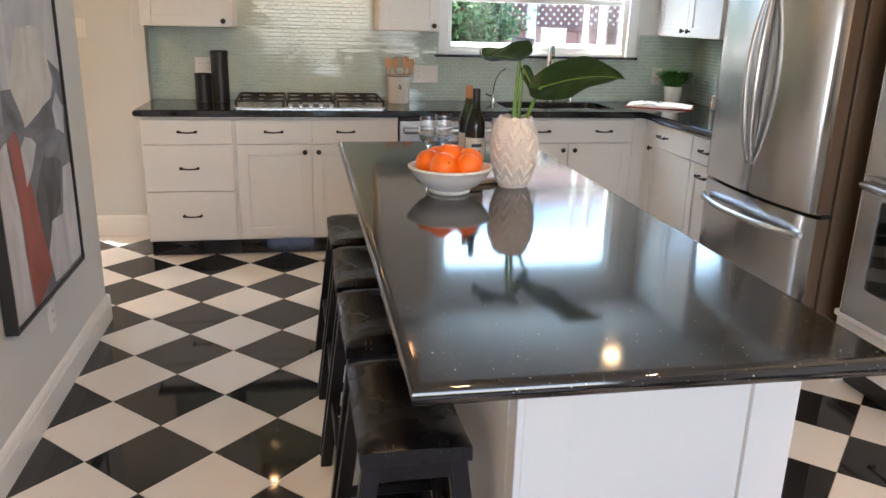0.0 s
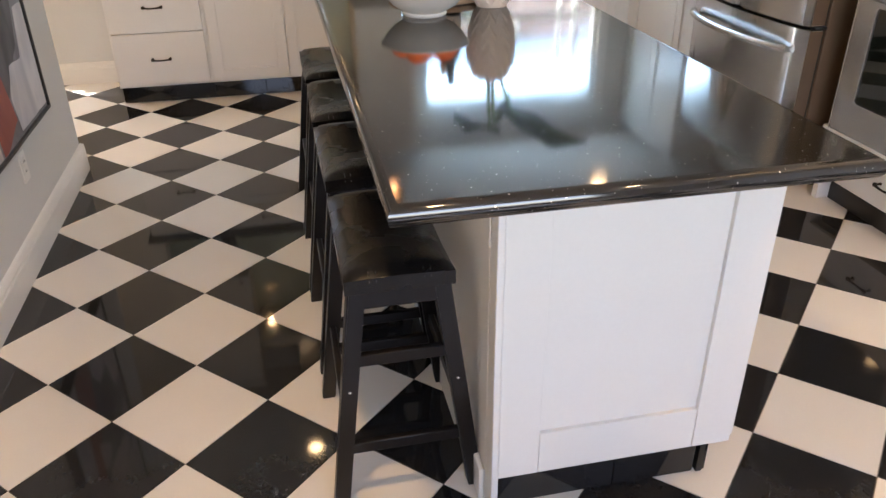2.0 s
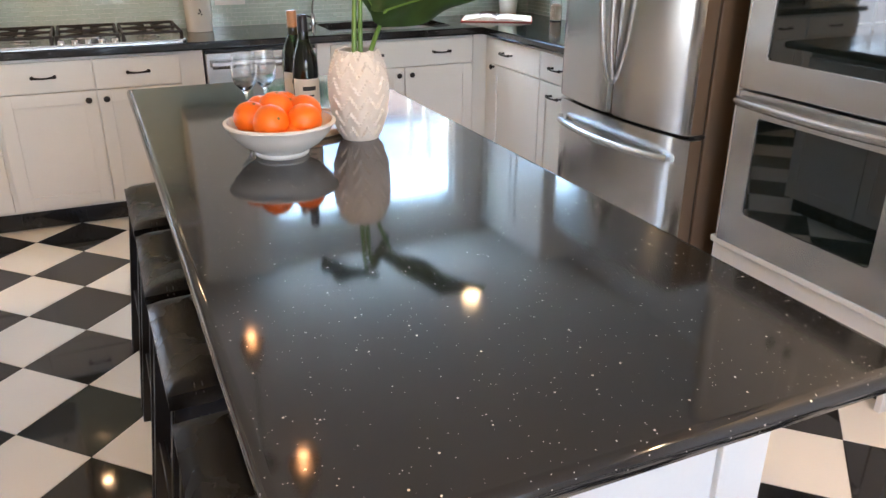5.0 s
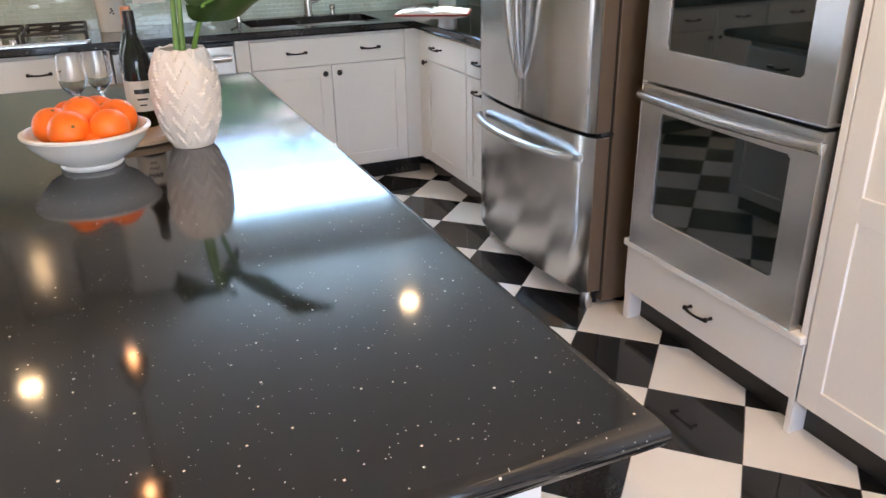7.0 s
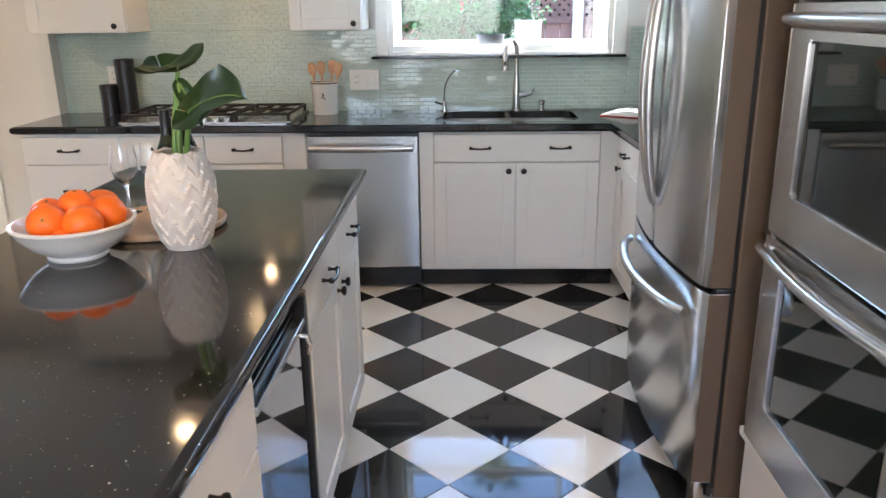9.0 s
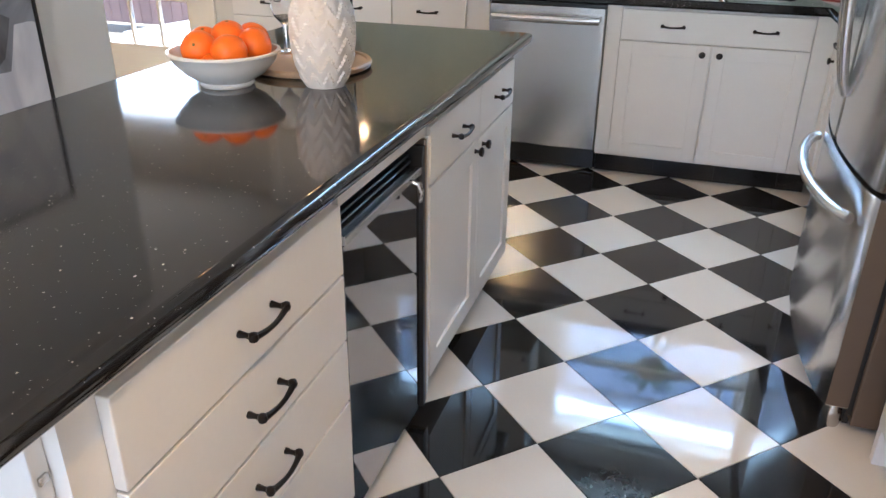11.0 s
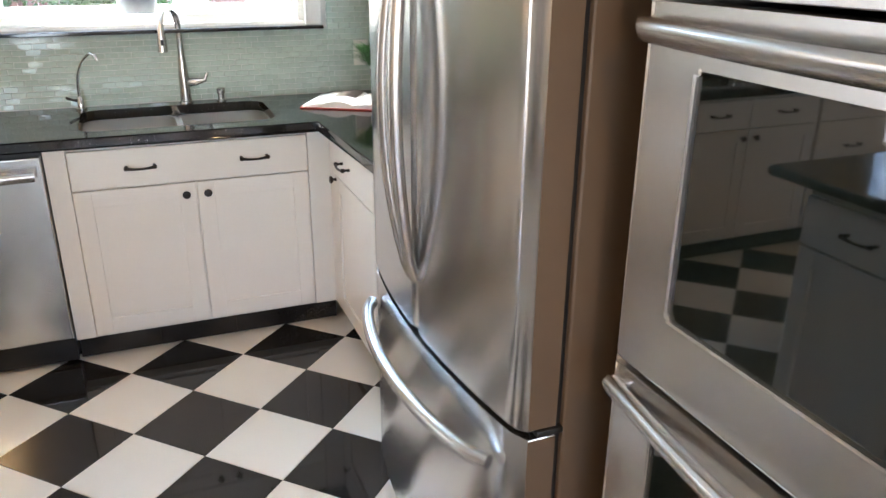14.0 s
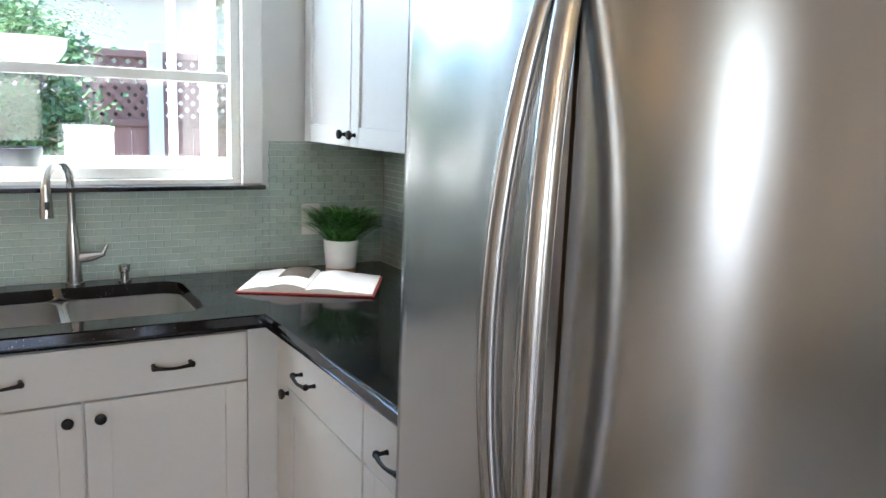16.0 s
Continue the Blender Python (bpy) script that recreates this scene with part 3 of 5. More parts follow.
def refrigerator():
    w = 0.915
    f = thing("refrigerator", pose(2.090, 3.700, 0, 0, 0, -90), "stainless french-door refrigerator with bottom freezer drawer", "refrigerator")
    part("cabinet", box(0.002, w - 0.002, 0.085, 0.70, 0.03, 1.76, 0.006), FRIDGE_SIDE, f, "brown-grey enamelled side")
    part("gasket", box(0.012, w - 0.012, 0.07, 0.086, 0.06, 1.75), BLACKTRIM, f, flat=True)
    bul = 0.042
    d = part("freezer_drawer", bowed(w, 0.085, 0.70, 0.0, w, bul), STEEL, f)
    pts = [(0.07 + (w - 0.14) * i / 24, -bul * (1 - (2 * (0.07 + (w - 0.14) * i / 24) / w - 1) ** 2) - 0.02 - 0.045 * math.sin(math.pi * i / 24) ** 0.5, 0.615) for i in range(25)]
    part("handle", tube(pts, [0.016] * 25, 12, flat=1.1), STEEL_H, d)
    a = part("door", bowed(w, 0.715, 1.76, 0.0, w / 2 - 0.003, bul), STEEL, f)
    b = part("door", bowed(w, 0.715, 1.76, w / 2 + 0.003, w, bul), STEEL, f)
    for door, s in ((a, -1), (b, 1)):
        x = w / 2 + s * 0.028
        pts = [(w / 2 + s * (0.014 + 0.024 * math.sin(math.pi * i / 28)), -bul - 0.002 - 0.052 * math.sin(math.pi * i / 28) ** 0.7, 0.85 + 0.79 * i / 28) for i in range(29)]
        part("handle", tube(pts, [0.013 + 0.003 * math.sin(math.pi * i / 28) for i in range(29)], 12), STEEL, door)
    # dark reflection in the steel door edges is put in as enamel colour
    for ob in (d, a, b):
        ob.data.materials.append(FRIDGE_SIDE)
        for face in ob.data.polygons:
            if abs(face.normal.x) > 0.95:
                face.material_index = 1
    part("hinge", box(w - 0.035, w + 0.003, 0.03, 0.085, 0.701, 0.714, 0.003), BLACKTRIM, f)
    for x in (0.05, w - 0.05):
        part("foot", lathe([(0.024, 0), (0.026, 0.01), (0.026, 0.045), (0.02, 0.085)], 16, at=(x, 0.045, 0)), NICKEL, f)
    part("kick_grille", box(0.04, w - 0.04, 0.075, 0.09, 0.012, 0.083), BLACKTRIM, f, flat=True)


refrigerator()

# ---- wall cabinets ----


def wall_cabinet(m, w, label, doors, top=2.3, depth=0.33):
    c = thing("wall_cabinet", m, label, "cabinet", "wall cabinets")
    part("carcass", box(0, w, 0.02, depth, 1.37, top, 0.002), WHITE, c)
    for x0, x1, k in doors:
        shaker(c, x0, x1, 1.373, top - 0.003, k)
    part("crown", box(-0.015, w + 0.015, -0.015, depth, top, top + 0.06, 0.012), TRIM, c)
    return c


wall_cabinet(pose(-0.925, 4.965, 0), 0.535, "white wall cabinet with one shaker door", [(0.004, 0.531, (0.478, 1.405))])
wall_cabinet(pose(0.487, 4.965, 0), 0.387, "narrow white wall cabinet beside the window", [(0.004, 0.383, (0.345, 1.405))])
wall_cabinet(pose(2.49, YB - 0.012, 0, 0, 0, -90), 0.85, "white corner wall cabinet with two shaker doors", [(0.004, 0.422, (0.385, 1.41)), (0.428, 0.846, (0.465, 1.41))])

# ---- stools ----


def stool(m):
    s = thing("bar_stool", m, "black backless counter stool with a leather saddle seat", "stool", "stools along the island")
    # seat: long along y, raised at both ends
    bm = bmesh.new()
    nx, ny = 14, 22
    grid = {}
    hx, hy = 0.118, 0.215
    for side in (0, 1):
        for i in range(nx + 1):
            for j in range(ny + 1):
                u, v = 2 * i / nx - 1, 2 * j / ny - 1
                k = max(0.0, 1 - abs(u) ** 8) ** 0.5 * max(0.0, 1 - abs(v) ** 10) ** 0.5
                z = 0.602 + (0.016 * v * v + 0.020 * k + 0.004 * (1 - u * u)) if side else 0.574 + 0.012 * v * v - 0.0 * k
                grid[side, i, j] = bm.verts.new((u * hx, v * hy, z))
    for side in (0, 1):
        for i in range(nx):
            for j in range(ny):
                q = [grid[side, i, j], grid[side, i + 1, j], grid[side, i + 1, j + 1], grid[side, i, j + 1]]
                bm.faces.new(q if side else q[::-1])
    loop = [(i, 0) for i in range(nx)] + [(nx, j) for j in range(ny)] + [(i, ny) for i in range(nx, 0, -1)] + [(0, j) for j in range(ny, 0, -1)]
    for a, b in zip(loop, loop[1:] + loop[:1]):
        bm.faces.new((grid[0, a[0], a[1]], grid[0, b[0], b[1]], grid[1, b[0], b[1]], grid[1, a[0], a[1]]))
    seat = part("seat", bm, LEATHER, s)
    # tucks in the leather at the seat's corners
    bm = bmesh.new()
    for sy in (-1, 1):
        for dx in (-0.065, -0.05, 0.05, 0.065):
            tube([(dx, sy * 0.19, 0.632), (dx, sy * 0.207, 0.628), (dx, sy * 0.2165, 0.612)], 0.0014, 5, bm)
    part("seam", bm, BLACKTRIM, seat)
    frame_bm = box(-0.10, 0.10, -0.195, -0.172, 0.535, 0.583, 0.003)
    box(-0.10, 0.10, 0.172, 0.195, 0.535, 0.583, 0.003, bm=frame_bm)
    box(-0.105, -0.085, -0.18, 0.18, 0.535, 0.580, 0.003, bm=frame_bm)
    box(0.085, 0.105, -0.18, 0.18, 0.535, 0.580, 0.003, bm=frame_bm)
    part("seat_frame", frame_bm, BLACKWOOD, s)

    def at(sx, sy, z):
        f = 1 - z / 0.58
        return Vector((sx * (0.092 + 0.073 * f), sy * (0.178 + 0.027 * f), z))
    for sx in (-1, 1):
        for sy in (-1, 1):
            bm = bmesh.new()
            rings = []
            for z, r in ((0, 0.0165), (0.004, 0.0185), (0.3, 0.0185), (0.58, 0.0195)):
                c = at(sx, sy, z)
                rings.append([bm.verts.new((c.x + a * r, c.y + b * r, z)) for a, b in ((-1, -1), (1, -1), (1, 1), (-1, 1))])
            for r0, r1 in zip(rings, rings[1:]):
                for i in range(4):
                    bm.faces.new((r0[i], r0[(i + 1) % 4], r1[(i + 1) % 4], r1[i]))
            bm.faces.new(rings[0])
            bm.faces.new(rings[-1])
            bmesh.ops.bevel(bm, geom=[e for e in bm.edges if abs(e.verts[0].co.z - e.verts[1].co.z) > 0.1], offset=0.004, segments=2, affect="EDGES")
            leg = part("leg", bm, BLACKWOOD, s)
            part("bolt", lathe([(0.004, -0.002), (0.005, 0), (0.003, 0.003)], 8, at=tuple(at(sx, sy, 0.33) + Vector((0, sy * 0.0185, 0)))), NICKEL, leg)
    for z, across in ((0.16, True), (0.235, False), (0.40, True)):
        for sgn in (-1, 1):
            a, b = (at(-1, sgn, z), at(1, sgn, z)) if across else (at(sgn, -1, z), at(sgn, 1, z))
            t = Vector((0, 0.009, 0)) if across else Vector((0.009, 0, 0))
            h = 0.016
            bm = bmesh.new()
            vs = [[bm.verts.new(p + t * k + Vector((0, 0, h * g))) for k, g in ((-1, -1), (1, -1), (1, 1), (-1, 1))] for p in (a, b)]
            for i in range(4):
                bm.faces.new((vs[0][i], vs[0][(i + 1) % 4], vs[1][(i + 1) % 4], vs[1][i]))
            bm.faces.new(vs[0])
            bm.faces.new(vs[1])
            bmesh.ops.bevel(bm, geom=bm.edges[:], offset=0.003, segments=1, affect="EDGES")
            part("stretcher", bm, BLACKWOOD, s)
    return s


first = stool(pose(0.212, 1.612, 0))
for y, turn in ((2.137, 0.6), (2.608, -0.8), (3.09, 0.4)):
    copy_thing(first, pose(0.212, y, 0, 0, 0, turn))

# ---- lamps ----
LENS = glow("lamp_lens", WARM, 1.2)


def downlight(x, y, watts=1.5):
    d = thing("recessed_downlight", pose(x, y, H), "round white recessed ceiling downlight, lit warm, some added unseen", "light", "ceiling downlights")
    part("trim_ring", lathe([(0.055, -0.002), (0.058, -0.008), (0.08, -0.006), (0.085, 0.0)], 32), TRIM, d)
    part("lens", lathe([(0.054, -0.003), (0.03, -0.0045), (0.004, -0.005)], 24), LENS, d)
    lamp = new("downlight_lamp", bpy.data.lights.new("downlight_lamp", "AREA"))
    lamp.data.shape, lamp.data.size, lamp.data.energy, lamp.data.color = "DISK", 0.09, watts, (1.0, 0.60, 0.26)
    lamp.matrix_world = pose(x, y, H - 0.008)


def pendant(x, y, z):
    d = thing("pendant_lamp", pose(x, y, z), "small pendant lamp over the island, lit warm", "light", "pendants over the island")
    part("cord", tube([(0, 0, 0.12), (0, 0, (H - z) / 2), (0, 0, H - z)], 0.003, 8), BLACKTRIM, d)
    part("canopy", lathe([(0.05, H - z - 0.022), (0.055, H - z - 0.012), (0.055, H - z)], 24), NICKEL, d)
    part("shade", lathe([(0.05, 0.0), (0.048, 0.03), (0.034, 0.09), (0.014, 0.12), (0.012, 0.118), (0.031, 0.087), (0.045, 0.03), (0.047, 0.002)], 24), NICKEL, d)
    part("bulb", lathe([(0.004, 0.004), (0.02, 0.012), (0.024, 0.03), (0.014, 0.055), (0.01, 0.07)], 16), LENS, d)
    lamp = new("pendant_lamp_light", bpy.data.lights.new("pendant_lamp_light", "POINT"))
    lamp.data.energy, lamp.data.color, lamp.data.shadow_soft_size = 0.035, (1.0, 0.42, 0.15), 0.014
    lamp.location = (x, y, z - 0.022)


# last three are unseen, added to warm the near floor and brighten the alcove
for x, y, watts in ((-0.05, 4.26, 0.14), (1.94, 4.31, 0.14), (-0.02, 0.95, 2.4), (1.75, 0.95, 2.0), (-2.2, 3.6, 3.2)):
    downlight(x, y, watts)
for y in (2.44, 3.23):
    pendant(0.455, y, 1.85)


def hood():
    h = thing("range_hood", pose(0.05, YB, 0), "stainless range hood with two warm lamps above the cooktop", "hood")
    part("canopy", box(-0.425, 0.425, -0.47, -0.012, 1.84, 1.92, 0.006), STEEL_X, h)
    part("chimney", box(-0.16, 0.16, -0.3, -0.012, 1.92, H), STEEL, h)
    for x in (-0.33, 0.21):
        part("lamp_lens", lathe([(0.03, 1.838), (0.026, 1.835), (0.004, 1.834)], 20, at=(x, -0.26, 0)), LENS, h)
        lamp = new("hood_light", bpy.data.lights.new("hood_light", "AREA"))
        lamp.data.shape, lamp.data.size, lamp.data.energy, lamp.data.color = "DISK", 0.05, 0.08, (1.0, 0.52, 0.22)
        lamp.matrix_world = pose(0.05 + x, YB - 0.26, 1.83)


hood()

# ---- sink window: a box window that stands out of the wall, with a shelf ----
WX0, WX1, WZ0, WZ1 = 0.98, 2.265, 1.222, 2.14
YO = 5.74


def pane(name, x0, x1, y0, y1, z0, z1, parent):
    ob = part(name, box(x0, x1, y0, y1, z0, z1), CLEAR, parent, flat=True)
    ob.visible_shadow = False
    return ob


def sink_window():
    w = thing("window_1", pose(0, 0, 0), "white box window over the sink with a plant shelf", "window", kind="structure")
    part("window_sill", box(0.888, 2.330, 5.222, 5.298, 1.203, 1.219, 0.003), QUARTZ, w, "thin black quartz sill")
    for name, x0, x1 in (("casing", 0.915, 0.984), ("casing", 2.261, 2.332)):
        part(name, box(x0, x1, 5.268, 5.299, 1.2195, 2.2, 0.004), TRIM, w)
    part("head_casing", box(0.905, 2.342, 5.264, 5.299, 2.2, 2.29, 0.004), TRIM, w)
    part("base_board", box(WX0 + 0.002, WX1 - 0.002, 5.302, YO, 1.19, 1.236, 0.003), TRIM, w)
    pane("roof_pane", WX0 + 0.002, WX1 - 0.002, 5.445, YO, 2.102, 2.108, w)
    part("roof_rail", box(WX0 + 0.002, WX1 - 0.002, YO + 0.0005, YO + 0.03, 2.09, 2.12, 0.003), TRIM, w)
    f = part("window_frame", box(WX0 + 0.002, WX0 + 0.03, 5.302, 5.36, 1.237, 2.139, 0.003), TRIM, w)
    part("stile", box(WX1 - 0.035, WX1 - 0.002, 5.302, 5.36, 1.237, 2.139, 0.003), TRIM, w)
    part("bottom_rail", box(WX0 + 0.03, WX1 - 0.035, 5.325, 5.36, 1.237, 1.272, 0.003), TRIM, w)
    part("meeting_rail", box(WX0 + 0.03, WX1 - 0.035, 5.32, 5.36, 1.562, 1.596, 0.003), TRIM, w)
    for x in (WX0 + 0.002, WX1 - 0.045):
        part("corner_post", box(x, x + 0.043, YO - 0.045, YO, 1.237, 2.10, 0.003), TRIM, w)
    part("front_rail", box(WX0 + 0.045, WX1 - 0.045, YO - 0.04, YO, 1.237, 1.285, 0.003), TRIM, w)
    part("mullion", box(2.10, 2.13, YO - 0.035, YO - 0.005, 1.285, 2.10, 0.003), TRIM, w)
    pane("pane", WX0 + 0.045, 2.10, YO - 0.022, YO - 0.018, 1.285, 2.10, w)
    pane("pane", 2.13, WX1 - 0.045, YO - 0.022, YO - 0.018, 1.285, 2.10, w)
    for x in (WX0 + 0.012, WX1 - 0.016):
        pane("side_pane", x, x + 0.004, 5.362, YO - 0.045, 1.237, 2.10, w)
    s = part("plant_shelf", box(WX0 + 0.03, WX1 - 0.035, 5.40, 5.62, 1.583, 1.597, 0.003), glass_mat("shelf_glass", (0.9, 0.97, 0.95)), w)
    s.visible_shadow = False


sink_window()

POT_W = mat("white_glazed_ceramic", (0.78, 0.77, 0.74), 0.25, vary=0.03, scale=8)
POT_B = mat("black_glazed_pot", (0.02, 0.022, 0.028), 0.3, vary=0.2, scale=8)
SOIL = mat("potting_soil", (0.03, 0.02, 0.014), 0.95, vary=0.4, scale=60, bump=0.5)


def leaf_mat(name, color, rough=0.45, vary=0.3):
    m = mat(name, color, rough, vary=vary, scale=25, bump=0.15, fine=90)
    b = m.node_tree.nodes["Principled BSDF"]
    b.inputs["Subsurface Weight"].default_value = 0.0
    return m


FERN = leaf_mat("fern_green", (0.10, 0.20, 0.06))
BUSH = leaf_mat("hedge_green", (0.055, 0.13, 0.03), 0.5, 0.5)
HERB = leaf_mat("grass_green", (0.06, 0.17, 0.03), 0.45, 0.4)


def blades(parent, at, count, length, width, spread, material, seed, name="foliage", droop=0.5):
    """Many narrow arched leaves from one crown."""
    r = random.Random(seed)
    vs, fs = [], []
    for _ in range(count):
        a = r.uniform(0, 2 * math.pi)
        ln = length * r.uniform(0.55, 1.0)
        out = spread * r.uniform(0.2, 1.0)
        ox, oy = at[0] + r.uniform(-1, 1) * 0.03, at[1] + r.uniform(-1, 1) * 0.03
        n = len(vs)
        for k in range(5):
            t = k / 4
            rad = out * t
            z = at[2] + ln * (t - droop * t * t)
            wdt = width * (1 - t) ** 0.6 * (0.5 + t) + 0.0003
            vs += [(ox + rad * math.cos(a) - wdt * math.sin(a), oy + rad * math.sin(a) + wdt * math.cos(a), z), (ox + rad * math.cos(a) + wdt * math.sin(a), oy + rad * math.sin(a) - wdt * math.cos(a), z)]
        fs += [(n + 2 * k, n + 2 * k + 1, n + 2 * k + 3, n + 2 * k + 2) for k in range(4)]
    me = bpy.data.meshes.new(name)
    me.from_pydata(vs, [], fs)
    me.materials.append(material)
    ob = tagged(new(name, me), kind="stuff")
    ob.parent = parent
    return ob


def fern():
    p = thing("potted_fern", pose(1.63, 5.5, 1.598), "green fern in a white bowl on the window shelf", "plant")
    part("pot", lathe([(0.06, 0), (0.085, 0.012), (0.11, 0.05), (0.115, 0.085), (0.108, 0.085), (0.1, 0.06), (0.01, 0.055)], 32), POT_W, p)
    r = random.Random(3)
    vs, fs = [], []
    for q in range(34):
        a, ln = r.uniform(0, 2 * math.pi), r.uniform(0.2, 0.36)
        up = r.uniform(0.5, 1.3)
        prev = None
        for k in range(1, 15):
            t = k / 14
            rad, z = ln * t * 0.85, 0.07 + ln * up * (t - 0.75 * t * t)
            c = Vector((rad * math.cos(a), rad * math.sin(a) * 0.6, z))
            side = Vector((-math.sin(a), math.cos(a) * 0.6, 0))
            wd = 0.035 * math.sin(math.pi * min(1, t * 0.9 + 0.1)) + 0.003
            for s in (-1, 1):
                n = len(vs)
                out = Vector((math.cos(a), math.sin(a), 0)) * 0.011
                vs += [tuple(c), tuple(c + out * 0.8), tuple(c + side * s * wd + out * 1.6 - Vector((0, 0, 0.006)))]
                fs.append((n, n + 1, n + 2))
    me = bpy.data.meshes.new("fronds")
    me.from_pydata(vs, [], fs)
    me.materials.append(FERN)
    ob = tagged(new("fronds", me), kind="stuff")
    ob.parent = p
    d = thing("black_planter", pose(1.572, 5.5, 1.237), "round dark glazed planter on the window base", "planter")
    part("pot", lathe([(0.055, 0), (0.07, 0.01), (0.08, 0.05), (0.083, 0.09), (0.077, 0.09), (0.072, 0.07), (0.01, 0.068)], 32), POT_B, d)
    part("soil", lathe([(0.07, 0.07), (0.035, 0.077), (0.004, 0.08)], 20), SOIL, d)
    b = thing("white_box", pose(1.797, 5.5, 1.237), "plain white square planter box in the window", "planter")
    bm = box(-0.073, 0.073, -0.06, 0.06, 0, 0.16, 0.006, 3)
    part("body", bm, POT_W, b)
    part("rim", box(-0.076, 0.076, -0.063, 0.063, 0.15, 0.166, 0.003), POT_W, b)


fern()

# ---- glass door in the alcove ----


def glass_door():
    d = thing("door_1", pose(0, 0, 0), "white glazed garden door with dark knob and deadbolt", "door", kind="structure")
    x0, x1, y0, y1 = -2.52, -1.53, 5.345, 5.385
    gx0, gx1, gz0, gz1 = -2.40, -1.685, 0.345, 1.93
    part("lock_stile", box(gx1, x1, y0, y1, 0.008, 2.05, 0.003), TRIM, d)
    part("hinge_stile", box(x0, gx0, y0, y1, 0.008, 2.05, 0.003), TRIM, d)
    part("bottom_rail", box(gx0, gx1, y0 + 0.001, y1, 0.008, gz0, 0.003), TRIM, d)
    part("top_rail", box(gx0, gx1, y0 + 0.001, y1, gz1, 2.05, 0.003), TRIM, d)
    for i in (1, 2):
        x = gx0 + (gx1 - gx0) * i / 3
        part("muntin", box(x - 0.011, x + 0.011, y0 + 0.004, y1 - 0.004, gz0, gz1, 0.003), TRIM, d)
    for i in range(1, 5):
        z = gz0 + (gz1 - gz0) * i / 5
        part("muntin", box(gx0, gx1, y0 + 0.006, y1 - 0.006, z - 0.011, z + 0.011, 0.003), TRIM, d)
    for i in range(3):
        for j in range(5):
            xa, za = gx0 + (gx1 - gx0) * i / 3, gz0 + (gz1 - gz0) * j / 5
            pane("pane", xa + 0.012, xa + (gx1 - gx0) / 3 - 0.012, 5.363, 5.366, za + 0.012, za + (gz1 - gz0) / 5 - 0.012, d)
    for z, r in ((1.04, 0.027), (0.90, 0.03)):
        bm = lathe([(r, 0), (r, 0.008), (r * 0.5, 0.012), (r * 0.45, 0.03), (r * 0.9, 0.04), (r * 0.95, 0.052), (r * 0.5, 0.06)] if z < 1 else [(r, 0), (r, 0.012), (r * 0.7, 0.02)], 20)
        bmesh.ops.transform(bm, matrix=pose(-1.60, y0, z, 90), verts=bm.verts)
        part("knob" if z < 1 else "deadbolt", bm, BRONZE, d)
    part("sticker", box(-1.725, -1.69, 5.3605, 5.362, 0.985, 1.02, 0), mat("violet_sticker", (0.16, 0.12, 0.5), 0.5), d)
    part("sticker", box(-1.735, -1.69, 5.3605, 5.362, 0.915, 0.952, 0), mat("green_sticker", (0.02, 0.35, 0.14), 0.5), d)
    for xa, xb in ((-2.62, -2.525), (-1.525, -1.43)):
        part("casing", box(xa, xb, 5.278, 5.299, 0, 2.06, 0.004), TRIM, d)
    part("casing_head", box(-2.62, -1.43, 5.276, 5.299, 2.06, 2.16, 0.004), TRIM, d)
    part("threshold", box(-2.52, -1.53, 5.302, 5.43, 0.0, 0.007), BRONZE, d, flat=True)
    sw = thing("light_switch", pose(-1.34, 5.2995, 1.34), "white rocker light switch plate beside the glass door", "light switch")
    part("plate", box(-0.035, 0.035, -0.005, 0, -0.057, 0.057, 0.003), PLATE, sw)
    part("rocker", box(-0.016, 0.016, -0.008, -0.004, -0.033, 0.033, 0.002), PLATE, sw)


glass_door()
structure("wall_pilaster", box(-1.02, -0.945, 5.2, YB, 0, H, 0.003), WALL, "narrow off-white wall return beside the cabinets", "wall")

# ---- garden ----
GRASS = mat("garden_soil", (0.11, 0.09, 0.06), 0.9, vary=0.3, scale=2, bump=0.4, fine=30)
FENCE = mat("weathered_red_wood", (0.24, 0.13, 0.10), 0.75, vary=0.25, scale=6, bump=0.3, fine=40, stretch=(1, 1, 0.08), per_object=0.22)
STUCCO = mat("pale_stucco", (0.62, 0.58, 0.52), 0.85, vary=0.06, scale=3, bump=0.3, fine=80)
ROOF = mat("brown_shingle", (0.16, 0.11, 0.08), 0.85, vary=0.3, scale=12, bump=0.3)
GREYWOOD = mat("pale_post_paint", (0.62, 0.62, 0.60), 0.6, vary=0.1, scale=8)
structure("ground", box(-400, 400, YB + 0.14, 900, -0.3, -0.16), GRASS, "bare brown garden soil", "ground")


